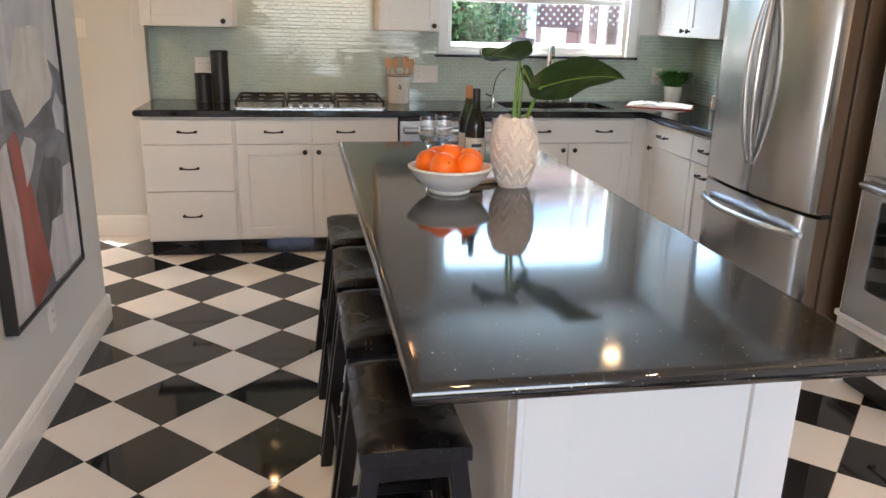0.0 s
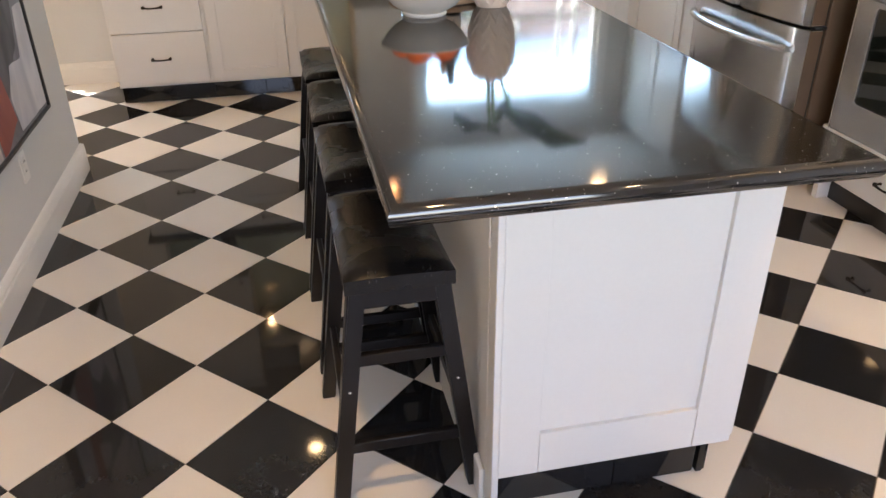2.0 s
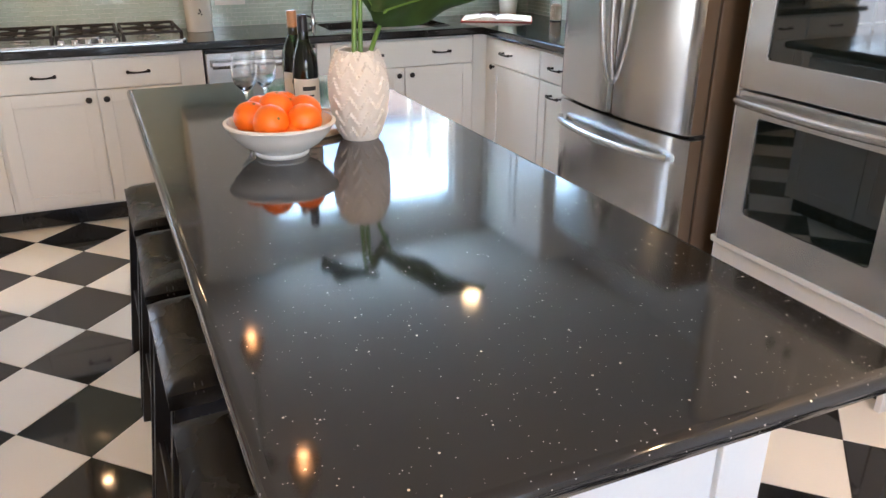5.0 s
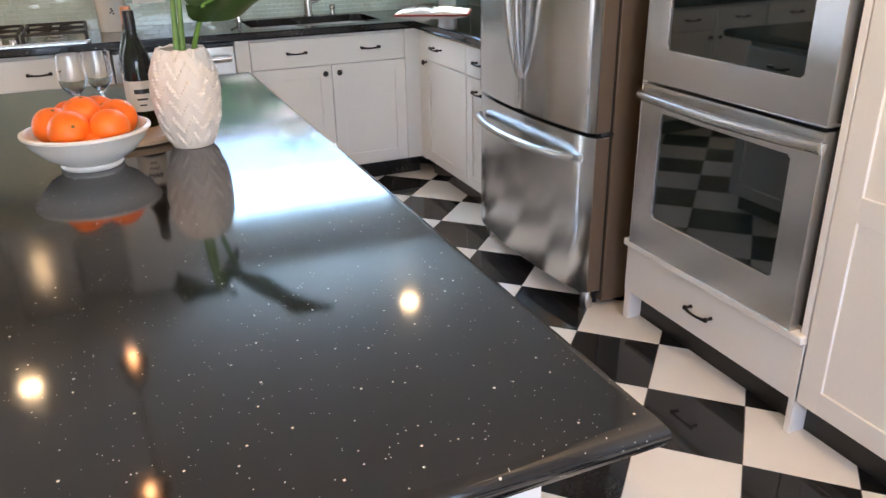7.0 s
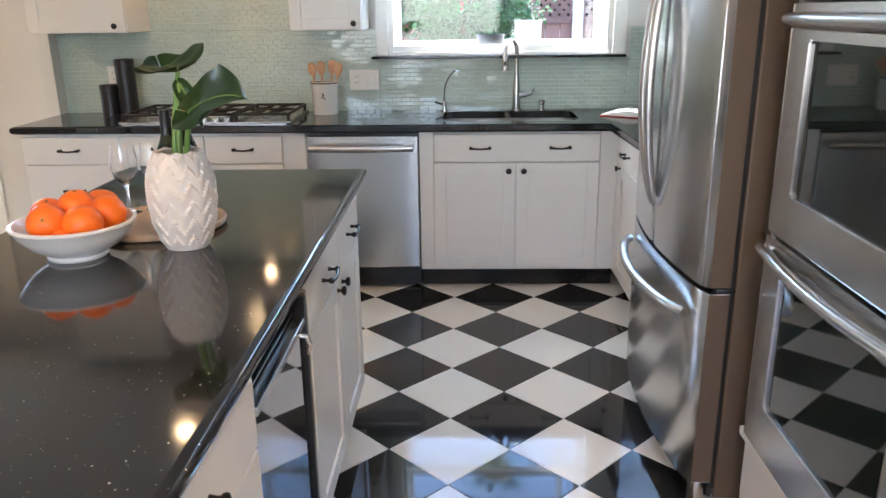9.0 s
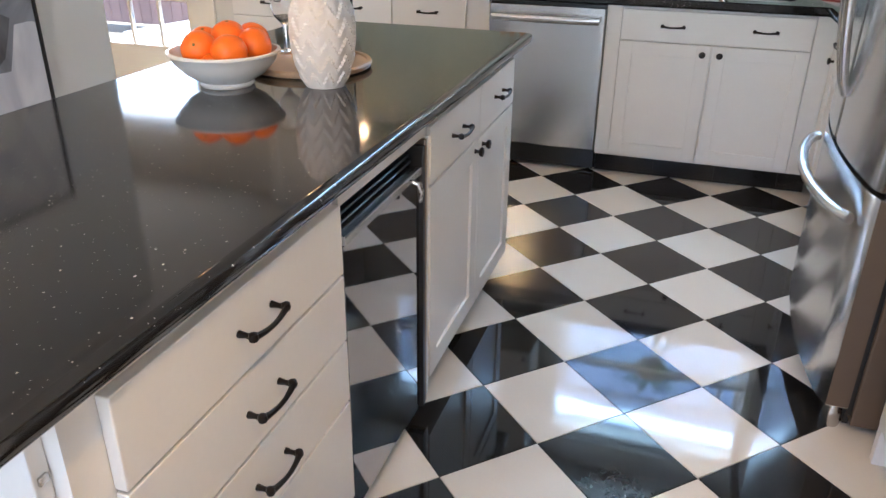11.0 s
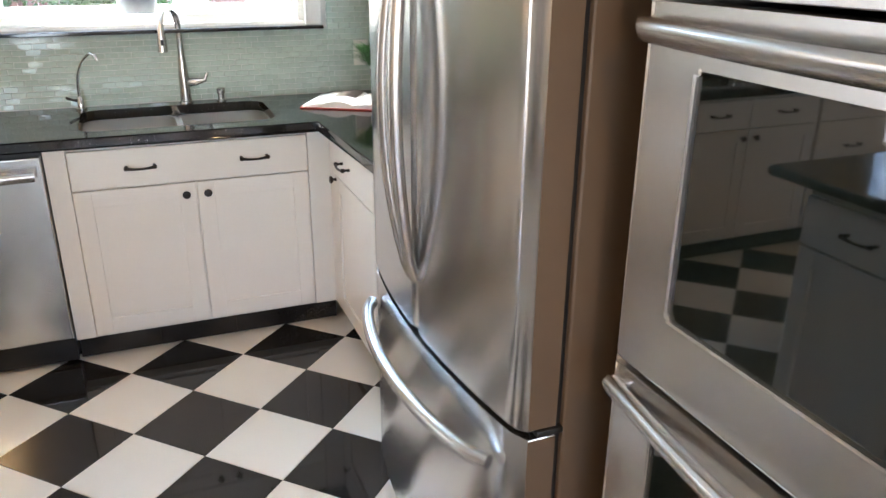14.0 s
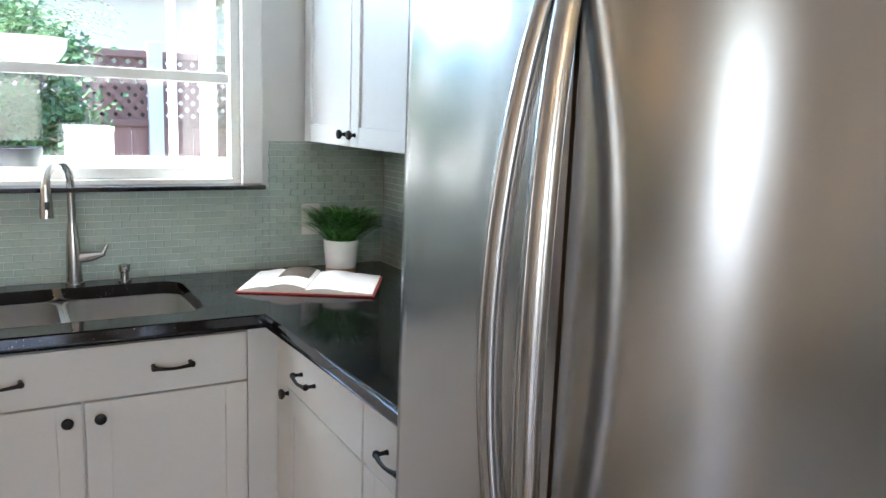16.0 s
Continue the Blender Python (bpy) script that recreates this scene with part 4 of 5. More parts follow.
def fence():
    f = thing("garden_fence", pose(0, 8.5, -0.16), "weathered red-brown board fence with a lattice top", "fence")
    plank = mesh_of("plank", box(-0.069, 0.069, -0.01, 0.01, 0.03, 1.50, 0.003, 1), FENCE)
    for i in range(-46, 47):
        ob = new("plank", plank)
        ob.parent = f
        ob.location = (i * 0.142, 0, 0)
    for z in (1.51, 1.99):
        part("rail", box(-6.6, 6.6, -0.03, 0.03, z - 0.025, z + 0.025, 0.004), FENCE, f)
    bm = bmesh.new()
    for k in range(-75, 76):
        x = k * 0.088
        for s in (-1, 1):
            a, b = Vector((x - s * 0.21, 0.006 * s, 1.53)), Vector((x + s * 0.21, 0.006 * s, 1.97))
            d = (b - a).normalized()
            nrm = Vector((d.z, 0, -d.x)) * 0.018
            q = [a - nrm, a + nrm, b + nrm, b - nrm]
            front = [bm.verts.new(p + Vector((0, -0.004, 0))) for p in q]
            back = [bm.verts.new(p + Vector((0, 0.004, 0))) for p in q]
            bm.faces.new(front)
            bm.faces.new(back[::-1])
            for i in range(4):
                bm.faces.new((front[i], back[i], back[(i + 1) % 4], front[(i + 1) % 4]))
    tagged(part("lattice", bm, FENCE, f), kind="stuff")
    for x in (-6.0, -3.6, -1.2, 1.2, 2.505, 4.9):
        part("post", box(x - 0.05, x + 0.05, -0.06, 0.05, 0, 2.08, 0.006), GREYWOOD if x == 2.505 else FENCE, f)


fence()


def shrub(name, label, boxes, count, material, seed, size=0.045):
    """Trunk, limbs and thousands of small leaves in uneven clumps."""
    s = thing(name, pose(0, 0, -0.16), label, "shrub")
    r = random.Random(seed)
    vs, fs = [], []
    clumps = []
    for (cx, cy, cz, rx, ry, rz), k in boxes:
        for _ in range(k):
            v = Vector((r.gauss(0, 1), r.gauss(0, 1), r.gauss(0, 1))).normalized() * r.uniform(0.55, 1.0)
            clumps.append((cx + v.x * rx, cy + v.y * ry, cz + v.z * rz, r.uniform(0.10, 0.24)))
    for _ in range(count):
        cx, cy, cz, cr = r.choice(clumps)
        p = Vector((cx + r.gauss(0, cr * 0.55), cy + r.gauss(0, cr * 0.55), cz + r.gauss(0, cr * 0.55)))
        a = Vector((r.uniform(-1, 1), r.uniform(-1, 1), r.uniform(-0.7, 0.5))).normalized()
        b = a.orthogonal().normalized()
        ln, wd = size * r.uniform(0.6, 1.3), size * 0.42 * r.uniform(0.7, 1.2)
        n = len(vs)
        fold = a.cross(b) * wd * 0.4
        vs += [tuple(p), tuple(p + a * ln * 0.5 + b * wd + fold), tuple(p + a * ln), tuple(p + a * ln * 0.5 - b * wd + fold)]
        fs += [(n, n + 1, n + 2), (n, n + 2, n + 3)]
    me = bpy.data.meshes.new("crown")
    me.from_pydata(vs, [], fs)
    me.materials.append(material)
    ob = tagged(new("crown", me), kind="stuff")
    ob.parent = s
    bark = FENCE
    for (cx, cy, cz, rx, ry, rz), k in boxes:
        part("trunk", tube([(cx, cy, 0), (cx + 0.05, cy, cz * 0.4), (cx - 0.04, cy + 0.03, cz)], [0.05, 0.035, 0.015], 8), bark, s)
        for q in range(4):
            e = (cx + r.uniform(-0.7, 0.7) * rx, cy + r.uniform(-0.5, 0.5) * ry, cz + r.uniform(0, 0.8) * rz)
            part("limb", tube([(cx, cy, cz * 0.5), ((cx + e[0]) / 2, cy, (cz * 0.5 + e[2]) / 2 + 0.05), e], [0.025, 0.016, 0.006], 6), bark, s)
    return s


shrub("flowering_hedge", "dense green flowering hedge in the sunny garden", [((0.3, 7.4, 1.85, 0.9, 0.4, 0.6), 60), ((1.45, 7.25, 1.72, 0.55, 0.35, 0.48), 70), ((-0.7, 7.5, 1.9, 0.8, 0.4, 0.7), 40)], 26000, BUSH, 8)
shrub("garden_tree", "leafy light green tree beside the fence", [((1.0, 9.7, 2.2, 0.9, 0.6, 0.45), 30), ((-0.9, 9.9, 2.4, 1.1, 0.6, 0.6), 40)], 5000, leaf_mat("tree_green", (0.12, 0.19, 0.04), 0.5, 0.5), 9, 0.06)
fl = thing("pink_flower", pose(1.405, 6.98, 1.51, 90), "bright pink flower on the hedge", "flower")
PINK = mat("pink_petal", (0.75, 0.02, 0.12), 0.5, vary=0.1)
for i in range(6):
    bm = lathe([(0.004, 0), (0.022, 0.006), (0.026, 0.012), (0.012, 0.02)], 10)
    bmesh.ops.transform(bm, matrix=Matrix.Rotation(radians(60 * i), 4, "Z") @ pose(0.028, 0, 0, 0, -20, 0), verts=bm.verts)
    part("petal", bm, PINK, fl)


def neighbour():
    h = thing("neighbour_house", pose(4.5, 14.5, -0.16), "pale stucco neighbouring house with a brown roof", "house")
    part("wall", box(-4.2, 4.2, 0, 6, 0, 3.3), STUCCO, h, flat=True)
    bm = bmesh.new()
    pts = [(-4.7, -0.5, 3.25), (4.7, -0.5, 3.25), (4.7, 6.5, 3.25), (-4.7, 6.5, 3.25), (-4.7, 3, 5.0), (4.7, 3, 5.0)]
    v = [bm.verts.new(p) for p in pts]
    for q in ((0, 1, 5, 4), (2, 3, 4, 5), (0, 4, 3), (1, 2, 5), (0, 3, 2, 1)):
        bm.faces.new([v[i] for i in q])
    part("roof", bm, ROOF, h, flat=True)
    w = part("window", box(-2.0, -0.8, -0.03, 0.02, 1.2, 2.4, 0.01), TRIM, h)
    part("pane", box(-1.93, -0.87, -0.036, -0.03, 1.27, 2.33), BLACKGLASS, w, flat=True)


neighbour()

# ---- cooktop ----
IRON = mat("cast_iron", (0.02, 0.016, 0.014), 0.5, 0.3, vary=0.3, scale=30, bump=0.2)


def cooktop():
    c = thing("gas_cooktop", pose(0.055, 4.985, 0.910), "stainless gas cooktop with black cast-iron grates", "cooktop")
    part("tray", prism(rounded(-0.455, 0.455, -0.262, 0.262, 0.02), 0.0005, 0.014, 0.004, 3), STEEL_X, c)
    for gx in (-0.3, 0.0, 0.3):
        bm = bmesh.new()
        for y in (-0.22, 0.0, 0.22):
            box(gx - 0.14, gx + 0.14, y - 0.006, y + 0.006, 0.040, 0.053, 0.002, 1, bm)
        for x in (-0.138, 0.138):
            box(gx + x - 0.006, gx + x + 0.006, -0.226, 0.226, 0.039, 0.052, 0.002, 1, bm)
        for y in (-0.11, 0.11):
            for a in range(4):
                d = Vector((math.cos(radians(45 + 90 * a)), math.sin(radians(45 + 90 * a)), 0))
                p = Vector((gx, y, 0.047))
                tube([p + d * 0.03, p + d * 0.075, p + d * 0.13], 0.006, 6, bm)
        for x in (-0.138, 0.138):
            for y in (-0.215, 0.215):
                box(gx + x - 0.008, gx + x + 0.008, y - 0.008, y + 0.008, 0.014, 0.045, 0.001, 1, bm)
        part("grate", bm, IRON, c)
        for y in ((-0.11, 0.11) if gx else (0.0,)):
            k = 1.0 if gx else 1.35
            b = part("burner", lathe([(0.052 * k, 0.014), (0.05 * k, 0.02), (0.036 * k, 0.024), (0.034 * k, 0.03)], 24, at=(gx, y, 0)), NICKEL, c)
            part("burner_cap", lathe([(0.033 * k, 0.0305), (0.034 * k, 0.036), (0.02 * k, 0.039), (0.003, 0.0395)], 24, at=(gx, y, 0)), IRON, b)
    for i in range(5):
        part("control_knob", lathe([(0.019, 0.0145), (0.018, 0.03), (0.015, 0.034), (0.003, 0.035)], 18, at=(-0.12 + 0.06 * i, -0.245, 0)), CHROME, c)


cooktop()

# ---- taps ----


def faucet():
    f = thing("kitchen_faucet", pose(1.715, 5.235, 0.910), "brushed nickel pull-down kitchen faucet", "faucet")
    part("body", lathe([(0.029, 0), (0.029, 0.008), (0.024, 0.012), (0.022, 0.11), (0.018, 0.16), (0.014, 0.2)], 24), NICKEL, f)
    neck = [(0, 0, 0.18), (0, 0, 0.26), (0, 0, 0.32)] + [(0, -0.075 + 0.075 * math.cos(radians(a)), 0.32 + 0.075 * math.sin(radians(a))) for a in range(15, 181, 15)]
    bm = tube([(x - 0.5 * abs(y), y, z) for x, y, z in neck], 0.0125, 14)
    part("spout", bm, NICKEL, f)
    s = part("spray_head", tube([(-0.075, -0.15, 0.322), (-0.075, -0.152, 0.28), (-0.076, -0.154, 0.235)], [0.014, 0.017, 0.02], 16), NICKEL, f)
    part("button", box(-0.081, -0.069, -0.174, -0.168, 0.262, 0.284, 0.002), BLACKTRIM, s)
    part("lever", tube([(0.015, 0, 0.085), (0.05, -0.002, 0.088), (0.085, -0.006, 0.095), (0.098, -0.008, 0.125)], [0.019, 0.016, 0.009, 0.005], 12), NICKEL, f)
    d = thing("soap_dispenser", pose(1.862, 5.235, 0.910), "short brushed nickel soap dispenser by the sink", "soap dispenser")
    part("body", lathe([(0.02, 0), (0.02, 0.005), (0.014, 0.008), (0.013, 0.03), (0.018, 0.034), (0.018, 0.055), (0.008, 0.058)], 20), NICKEL, d)
    part("nozzle", tube([(0, 0, 0.05), (0, -0.02, 0.053), (0, -0.034, 0.05)], [0.007, 0.006, 0.004], 10), NICKEL, d)
    t = thing("filter_tap", pose(1.30, 5.225, 0.910), "small chrome gooseneck drinking water tap", "faucet")
    part("body", lathe([(0.022, 0), (0.022, 0.006), (0.013, 0.01), (0.012, 0.05), (0.008, 0.055)], 18), CHROME, t)
    part("spout", tube(arc((0, 0, 0.05), (-0.005, -0.01, 0.15), (0.04, -0.05, 0.21), 10) + [Vector((0.065, -0.075, 0.232)), Vector((0.085, -0.095, 0.225)), Vector((0.09, -0.1, 0.205))], [0.0055] * 13, 10), CHROME, t)
    part("lever", tube([(-0.008, 0, 0.036), (-0.03, -0.003, 0.042), (-0.052, -0.006, 0.052)], [0.007, 0.005, 0.006], 10), BLACKTRIM, t)


faucet()

# ---- things on the worktop ----
PAPER = mat("book_paper", (0.80, 0.78, 0.74), 0.7, vary=0.03, scale=20)
PHOTO = mat("printed_photo_page", (0.10, 0.07, 0.05), 0.4, vary=0.7, scale=18)
REDCLOTH = mat("red_book_cover", (0.45, 0.06, 0.04), 0.6, vary=0.1)
WOODLIGHT = mat("pale_maple", (0.52, 0.34, 0.20), 0.45, vary=0.18, scale=7, bump=0.1, fine=50, stretch=(1, 0.12, 1))
SPOONWOOD = mat("spoon_wood", (0.60, 0.33, 0.17), 0.5, vary=0.15, scale=9, stretch=(1, 1, 0.2))
CANISTER = mat("matt_black_tin", (0.013, 0.013, 0.014), 0.42, vary=0.15)


def page_block(sign):
    """One half of an open book, its pages arched up towards the spine."""
    bm = bmesh.new()
    n = 12
    rows = []
    for i in range(n + 1):
        t = i / n
        z = 0.006 + (0.020 if sign < 0 else 0.012) * (math.sin(math.pi * min(1, t * 1.3 + 0.12)) ** 0.7 if t < 0.65 else (1 - t) * 1.9 * 0.9) * 1.0
        rows.append((sign * t * 0.175, max(0.008, z)))
    top = [[bm.verts.new((x, y, z)) for y in (-0.12, 0.12)] for x, z in rows]
    low = [[bm.verts.new((x, y, 0.004)) for y in (-0.12, 0.12)] for x, z in rows]
    for i in range(n):
        bm.faces.new((top[i][0], top[i + 1][0], top[i + 1][1], top[i][1]))
        bm.faces.new((low[i][0], low[i][1], low[i + 1][1], low[i + 1][0]))
        for k in (0, 1):
            bm.faces.new((top[i][k], low[i][k], low[i + 1][k], top[i + 1][k]))
    bm.faces.new((top[n][0], low[n][0], low[n][1], top[n][1]))
    bm.faces.new((top[0][0], low[0][0], low[0][1], top[0][1]))
    return bm


b = thing("open_book", pose(2.41, 4.965, 0.911, 0, 0, -30) @ Matrix.Diagonal((1.2, 1.2, 1.25, 1)), "open cookbook with white pages and red cover", "book")
part("cover", box(-0.182, 0.182, -0.124, 0.124, 0, 0.0035, 0.001, 1), REDCLOTH, b)
for s in (-1, 1):
    pg = part("page_block", page_block(s), PAPER, b)
ph = bmesh.new()
q = [[ph.verts.new((-0.175 * t, y, 0.0068 + 0.020 * (math.sin(math.pi * min(1, t * 1.3 + 0.12)) ** 0.7) + 0.0005)) for y in (-0.02, 0.118)] for t in [0.05 + 0.5 * i / 8 for i in range(9)]]
for i in range(8):
    ph.faces.new((q[i][0], q[i + 1][0], q[i + 1][1], q[i][1]))
part("photo", ph, PHOTO, b)

p = thing("potted_grass", pose(2.575, 5.13, 0.911) @ Matrix.Diagonal((1.12, 1.12, 1.08, 1)), "small bright green grass plant in a white pot", "plant")
part("pot", lathe([(0.045, 0), (0.047, 0.002), (0.056, 0.105), (0.057, 0.112), (0.052, 0.112), (0.05, 0.095), (0.004, 0.093)], 32), POT_W, p)
part("base_ring", lathe([(0.0462, 0.001), (0.0476, 0.003), (0.0488, 0.02), (0.047, 0.021)], 32), WOODLIGHT, p, "bare clay foot")
blades(p, (0, 0, 0.09), 1100, 0.27, 0.0042, 0.15, HERB, 5, droop=0.55)

g = thing("glass_bottle", pose(2.715, 4.77, 0.911), "small clear stoppered glass bottle of pale rice", "bottle")
part("glass", lathe([(0.034, 0), (0.037, 0.004), (0.037, 0.095), (0.03, 0.12), (0.016, 0.135), (0.016, 0.155), (0.014, 0.155), (0.014, 0.136), (0.028, 0.118), (0.035, 0.094), (0.035, 0.006), (0.004, 0.005)], 28), CLEAR, g)
part("filling", lathe([(0.034, 0.0065), (0.0342, 0.09), (0.02, 0.098), (0.004, 0.1)], 24), mat("pale_grain", (0.62, 0.5, 0.36), 0.8, vary=0.2, scale=150, bump=0.4), g)
part("stopper", lathe([(0.013, 0.145), (0.015, 0.157), (0.019, 0.165), (0.014, 0.178), (0.003, 0.182)], 18), CLEAR, g)

crock = thing("utensil_crock", pose(0.63, 5.12, 0.911), "white ceramic crock with a dark painted band", "crock")
part("jar", lathe([(0.068, 0), (0.07, 0.004), (0.074, 0.165), (0.078, 0.17), (0.078, 0.182), (0.071, 0.183), (0.068, 0.16), (0.065, 0.012), (0.004, 0.01)], 40), mat("crock_glaze", (0.76, 0.73, 0.66), 0.2, vary=0.05, scale=12), crock)
part("rim_band", lathe([(0.0782, 0.171), (0.0792, 0.173), (0.0792, 0.177), (0.0782, 0.179)], 40), mat("dark_glaze_band", (0.12, 0.07, 0.05), 0.35, vary=0.5, scale=60), crock)
bm = bmesh.new()
for dx, dz in ((-0.006, 0.1), (0.004, 0.108), (0.0, 0.118), (0.008, 0.094)):
    box(dx - 0.0045, dx + 0.0045, -0.0742, -0.0722, dz - 0.0045, dz + 0.0045, 0.001, 1, bm)
part("emblem", bm, BLACKTRIM, crock)
for k, (dx, dy, lean, tall) in enumerate(((-0.035, 0.0, -7, 0.0), (0.025, 0.01, 5, 0.012), (0.045, -0.01, 9, 0.0), (-0.01, 0.02, -2, 0.004))):
    s = thing("wooden_spoon", pose(0.63 + dx, 5.12 + dy, 0.922, 0, lean, 8 * k), "pale wooden cooking spoon standing in the crock", "spoon", "wooden spoons in the crock")
    part("stem", tube([(0, 0, 0), (0, 0, 0.1), (0, 0, 0.2 + tall)], 0.006, 10), SPOONWOOD, s)
    bm = lathe([(0.004, 0.195), (0.016, 0.21), (0.025, 0.235), (0.024, 0.255), (0.014, 0.272), (0.003, 0.276)], 20)
    for v in bm.verts:
        v.co.y *= 0.28
        v.co.z += tall
    part("head", bm, SPOONWOOD, s)

for x, r, hgt, lab in ((-0.605, 0.05, 0.175, "short black tin canister by the cooktop"), (-0.5, 0.052, 0.315, "tall black tin canister by the cooktop")):
    c = thing("canister", pose(x, 5.13, 0.911), lab, "canister", "black canisters")
    part("tin", lathe([(r, 0), (r, hgt - 0.03)], 40), CANISTER, c)
    part("lid", lathe([(r + 0.0015, hgt - 0.0295), (r + 0.0015, hgt - 0.004), (r - 0.004, hgt), (0.004, hgt)], 40), CANISTER, c)


def outlet(m, w, label, kinds, category="outlet"):
    o = thing(category.replace(" ", "_"), m, label, category, "wall plates")
    part("plate", box(-w / 2, w / 2, -0.006, 0, -0.058, 0.058, 0.003), PLATE, o)
    for dx, kind in kinds:
        ins = part("insert", box(dx - 0.017, dx + 0.017, -0.0085, -0.0055, -0.034, 0.034, 0.002), PLATE, o)
        if kind == "socket":
            for dz in (-0.018, 0.018):
                for sx in (-0.006, 0.006):
                    part("slot", box(dx + sx - 0.0012, dx + sx + 0.0012, -0.0092, -0.0084, dz - 0.003, dz + 0.006), BLACKTRIM, ins, flat=True)
    return o


YT = 5.289
outlet(pose(2.515, YT, 1.085), 0.072, "white double socket on the green tiles", [(0, "socket")])
outlet(pose(0.835, YT, 1.085), 0.172, "wide white plate with socket and switches", [(-0.046, "socket"), (0.0, "switch"), (0.046, "switch")])
outlet(pose(-0.61, YT, 1.12), 0.118, "white double-gang socket behind the canisters", [(-0.023, "socket"), (0.023, "socket")])
outlet(pose(XL, 2.955, 0.345, 0, 0, 90), 0.072, "white wall socket below the painting", [(0, "socket")])

# ---- things on the island ----
T = 0.911
bowl = thing("fruit_bowl", pose(0.48, 2.50, T), "white ceramic fruit bowl on the island", "bowl")
part("bowl", lathe([(0.066, 0), (0.07, 0.006), (0.066, 0.012), (0.1, 0.032), (0.128, 0.062), (0.136, 0.08), (0.142, 0.083), (0.142, 0.088), (0.134, 0.09), (0.128, 0.082), (0.118, 0.06), (0.09, 0.034), (0.05, 0.022), (0.004, 0.02)], 56), POT_W, bowl)


def peel_mat():
    m = mat("orange_peel", (0.9, 0.17, 0.004), 0.36, vary=0.12, scale=12, bump=0.35, fine=380, per_object=0.10)
    return m


PEEL = peel_mat()
NAVEL = mat("orange_stem", (0.18, 0.13, 0.03), 0.7)
for i, (x, y, z, r, ax) in enumerate(((-0.068, 0.02, 0.085, 0.042, 20), (-0.033, -0.055, 0.086, 0.043, 60), (0.05, -0.052, 0.084, 0.042, -30), (0.072, 0.028, 0.088, 0.042, 120), (-0.002, 0.03, 0.103, 0.042, 10), (-0.03, 0.082, 0.085, 0.041, 80), (0.032, 0.085, 0.09, 0.042, 45), (0.012, -0.075, 0.056, 0.026, 200), (0.02, 0.0, 0.062, 0.03, 0))):
    z, r = z + 0.010, r * 1.07
    o = thing("orange", pose(0.48 + x, 2.50 + y, T + z, ax, ax * 0.5, 0), "ripe orange lying in the white bowl", "fruit", "oranges in the bowl")
    prof = [(max(0.002, r * math.sin(math.pi * k / 18)), -r * 0.95 * math.cos(math.pi * k / 18) - (0.002 if k == 18 else 0)) for k in range(19)]
    part("peel", lathe(prof, 28, wave=lambda a, z, i=i: 1 + 0.012 * math.sin(3 * a + i) + 0.008 * math.cos(5 * a)), PEEL, o)
    part("stem", lathe([(0.004, r * 0.945), (0.003, r * 0.962), (0.001, r * 0.964)], 8), NAVEL, o)


def zigzag_vase():
    v = thing("vase", pose(0.72, 2.58, T), "matt white ceramic vase with zigzag relief", "vase")
    bm = bmesh.new()
    seg, nz, n = 100, 80, 10
    hgt = 0.242

    def radius(t):
        pts = [(0, 0.050), (0.1, 0.062), (0.3, 0.077), (0.55, 0.083), (0.75, 0.08), (0.9, 0.068), (1.0, 0.056)]
        for (t0, r0), (t1, r1) in zip(pts, pts[1:]):
            if t <= t1:
                s = (t - t0) / (t1 - t0)
                s = s * s * (3 - 2 * s) * 0.4 + s * 0.6
                return r0 + (r1 - r0) * s
        return pts[-1][1]
    rings = []
    for j in range(nz + 1):
        t = j / nz
        ring = []
        for i in range(seg):
            a = 2 * math.pi * i / seg
            tri = abs(((a / (2 * math.pi) * n) % 1) * 2 - 1)
            ph = (t * 5.6 + tri * 0.9) % 1
            depth = 0.006 * (ph ** 1.15) - 0.003
            depth *= min(1, t * 12)
            z = hgt * t + (0.006 * (tri - 0.5) * max(0, t - 0.92) / 0.08)
            k = radius(t) + depth
            ring.append(bm.verts.new((k * math.cos(a), k * math.sin(a), z)))
        rings.append(ring)
    for t, k in ((1.0, 0.047), (0.9, 0.058), (0.6, 0.07)):
        rings.append([bm.verts.new((k * math.cos(2 * math.pi * i / seg), k * math.sin(2 * math.pi * i / seg), hgt * t - 0.002)) for i in range(seg)])
    for r0, r1 in zip(rings, rings[1:]):
        for i in range(seg):
            bm.faces.new((r0[i], r0[(i + 1) % seg], r1[(i + 1) % seg], r1[i]))
    bm.faces.new(rings[0])
    bm.faces.new(rings[-1])
    part("body", bm, mat("matt_white_bisque", (0.72, 0.68, 0.64), 0.6, vary=0.05, scale=10, bump=0.05), v)


zigzag_vase()
LEAF = leaf_mat("broad_leaf_green", (0.035, 0.085, 0.018), 0.33, 0.25)
STEMG = leaf_mat("green_stem", (0.14, 0.26, 0.05), 0.4, 0.15)


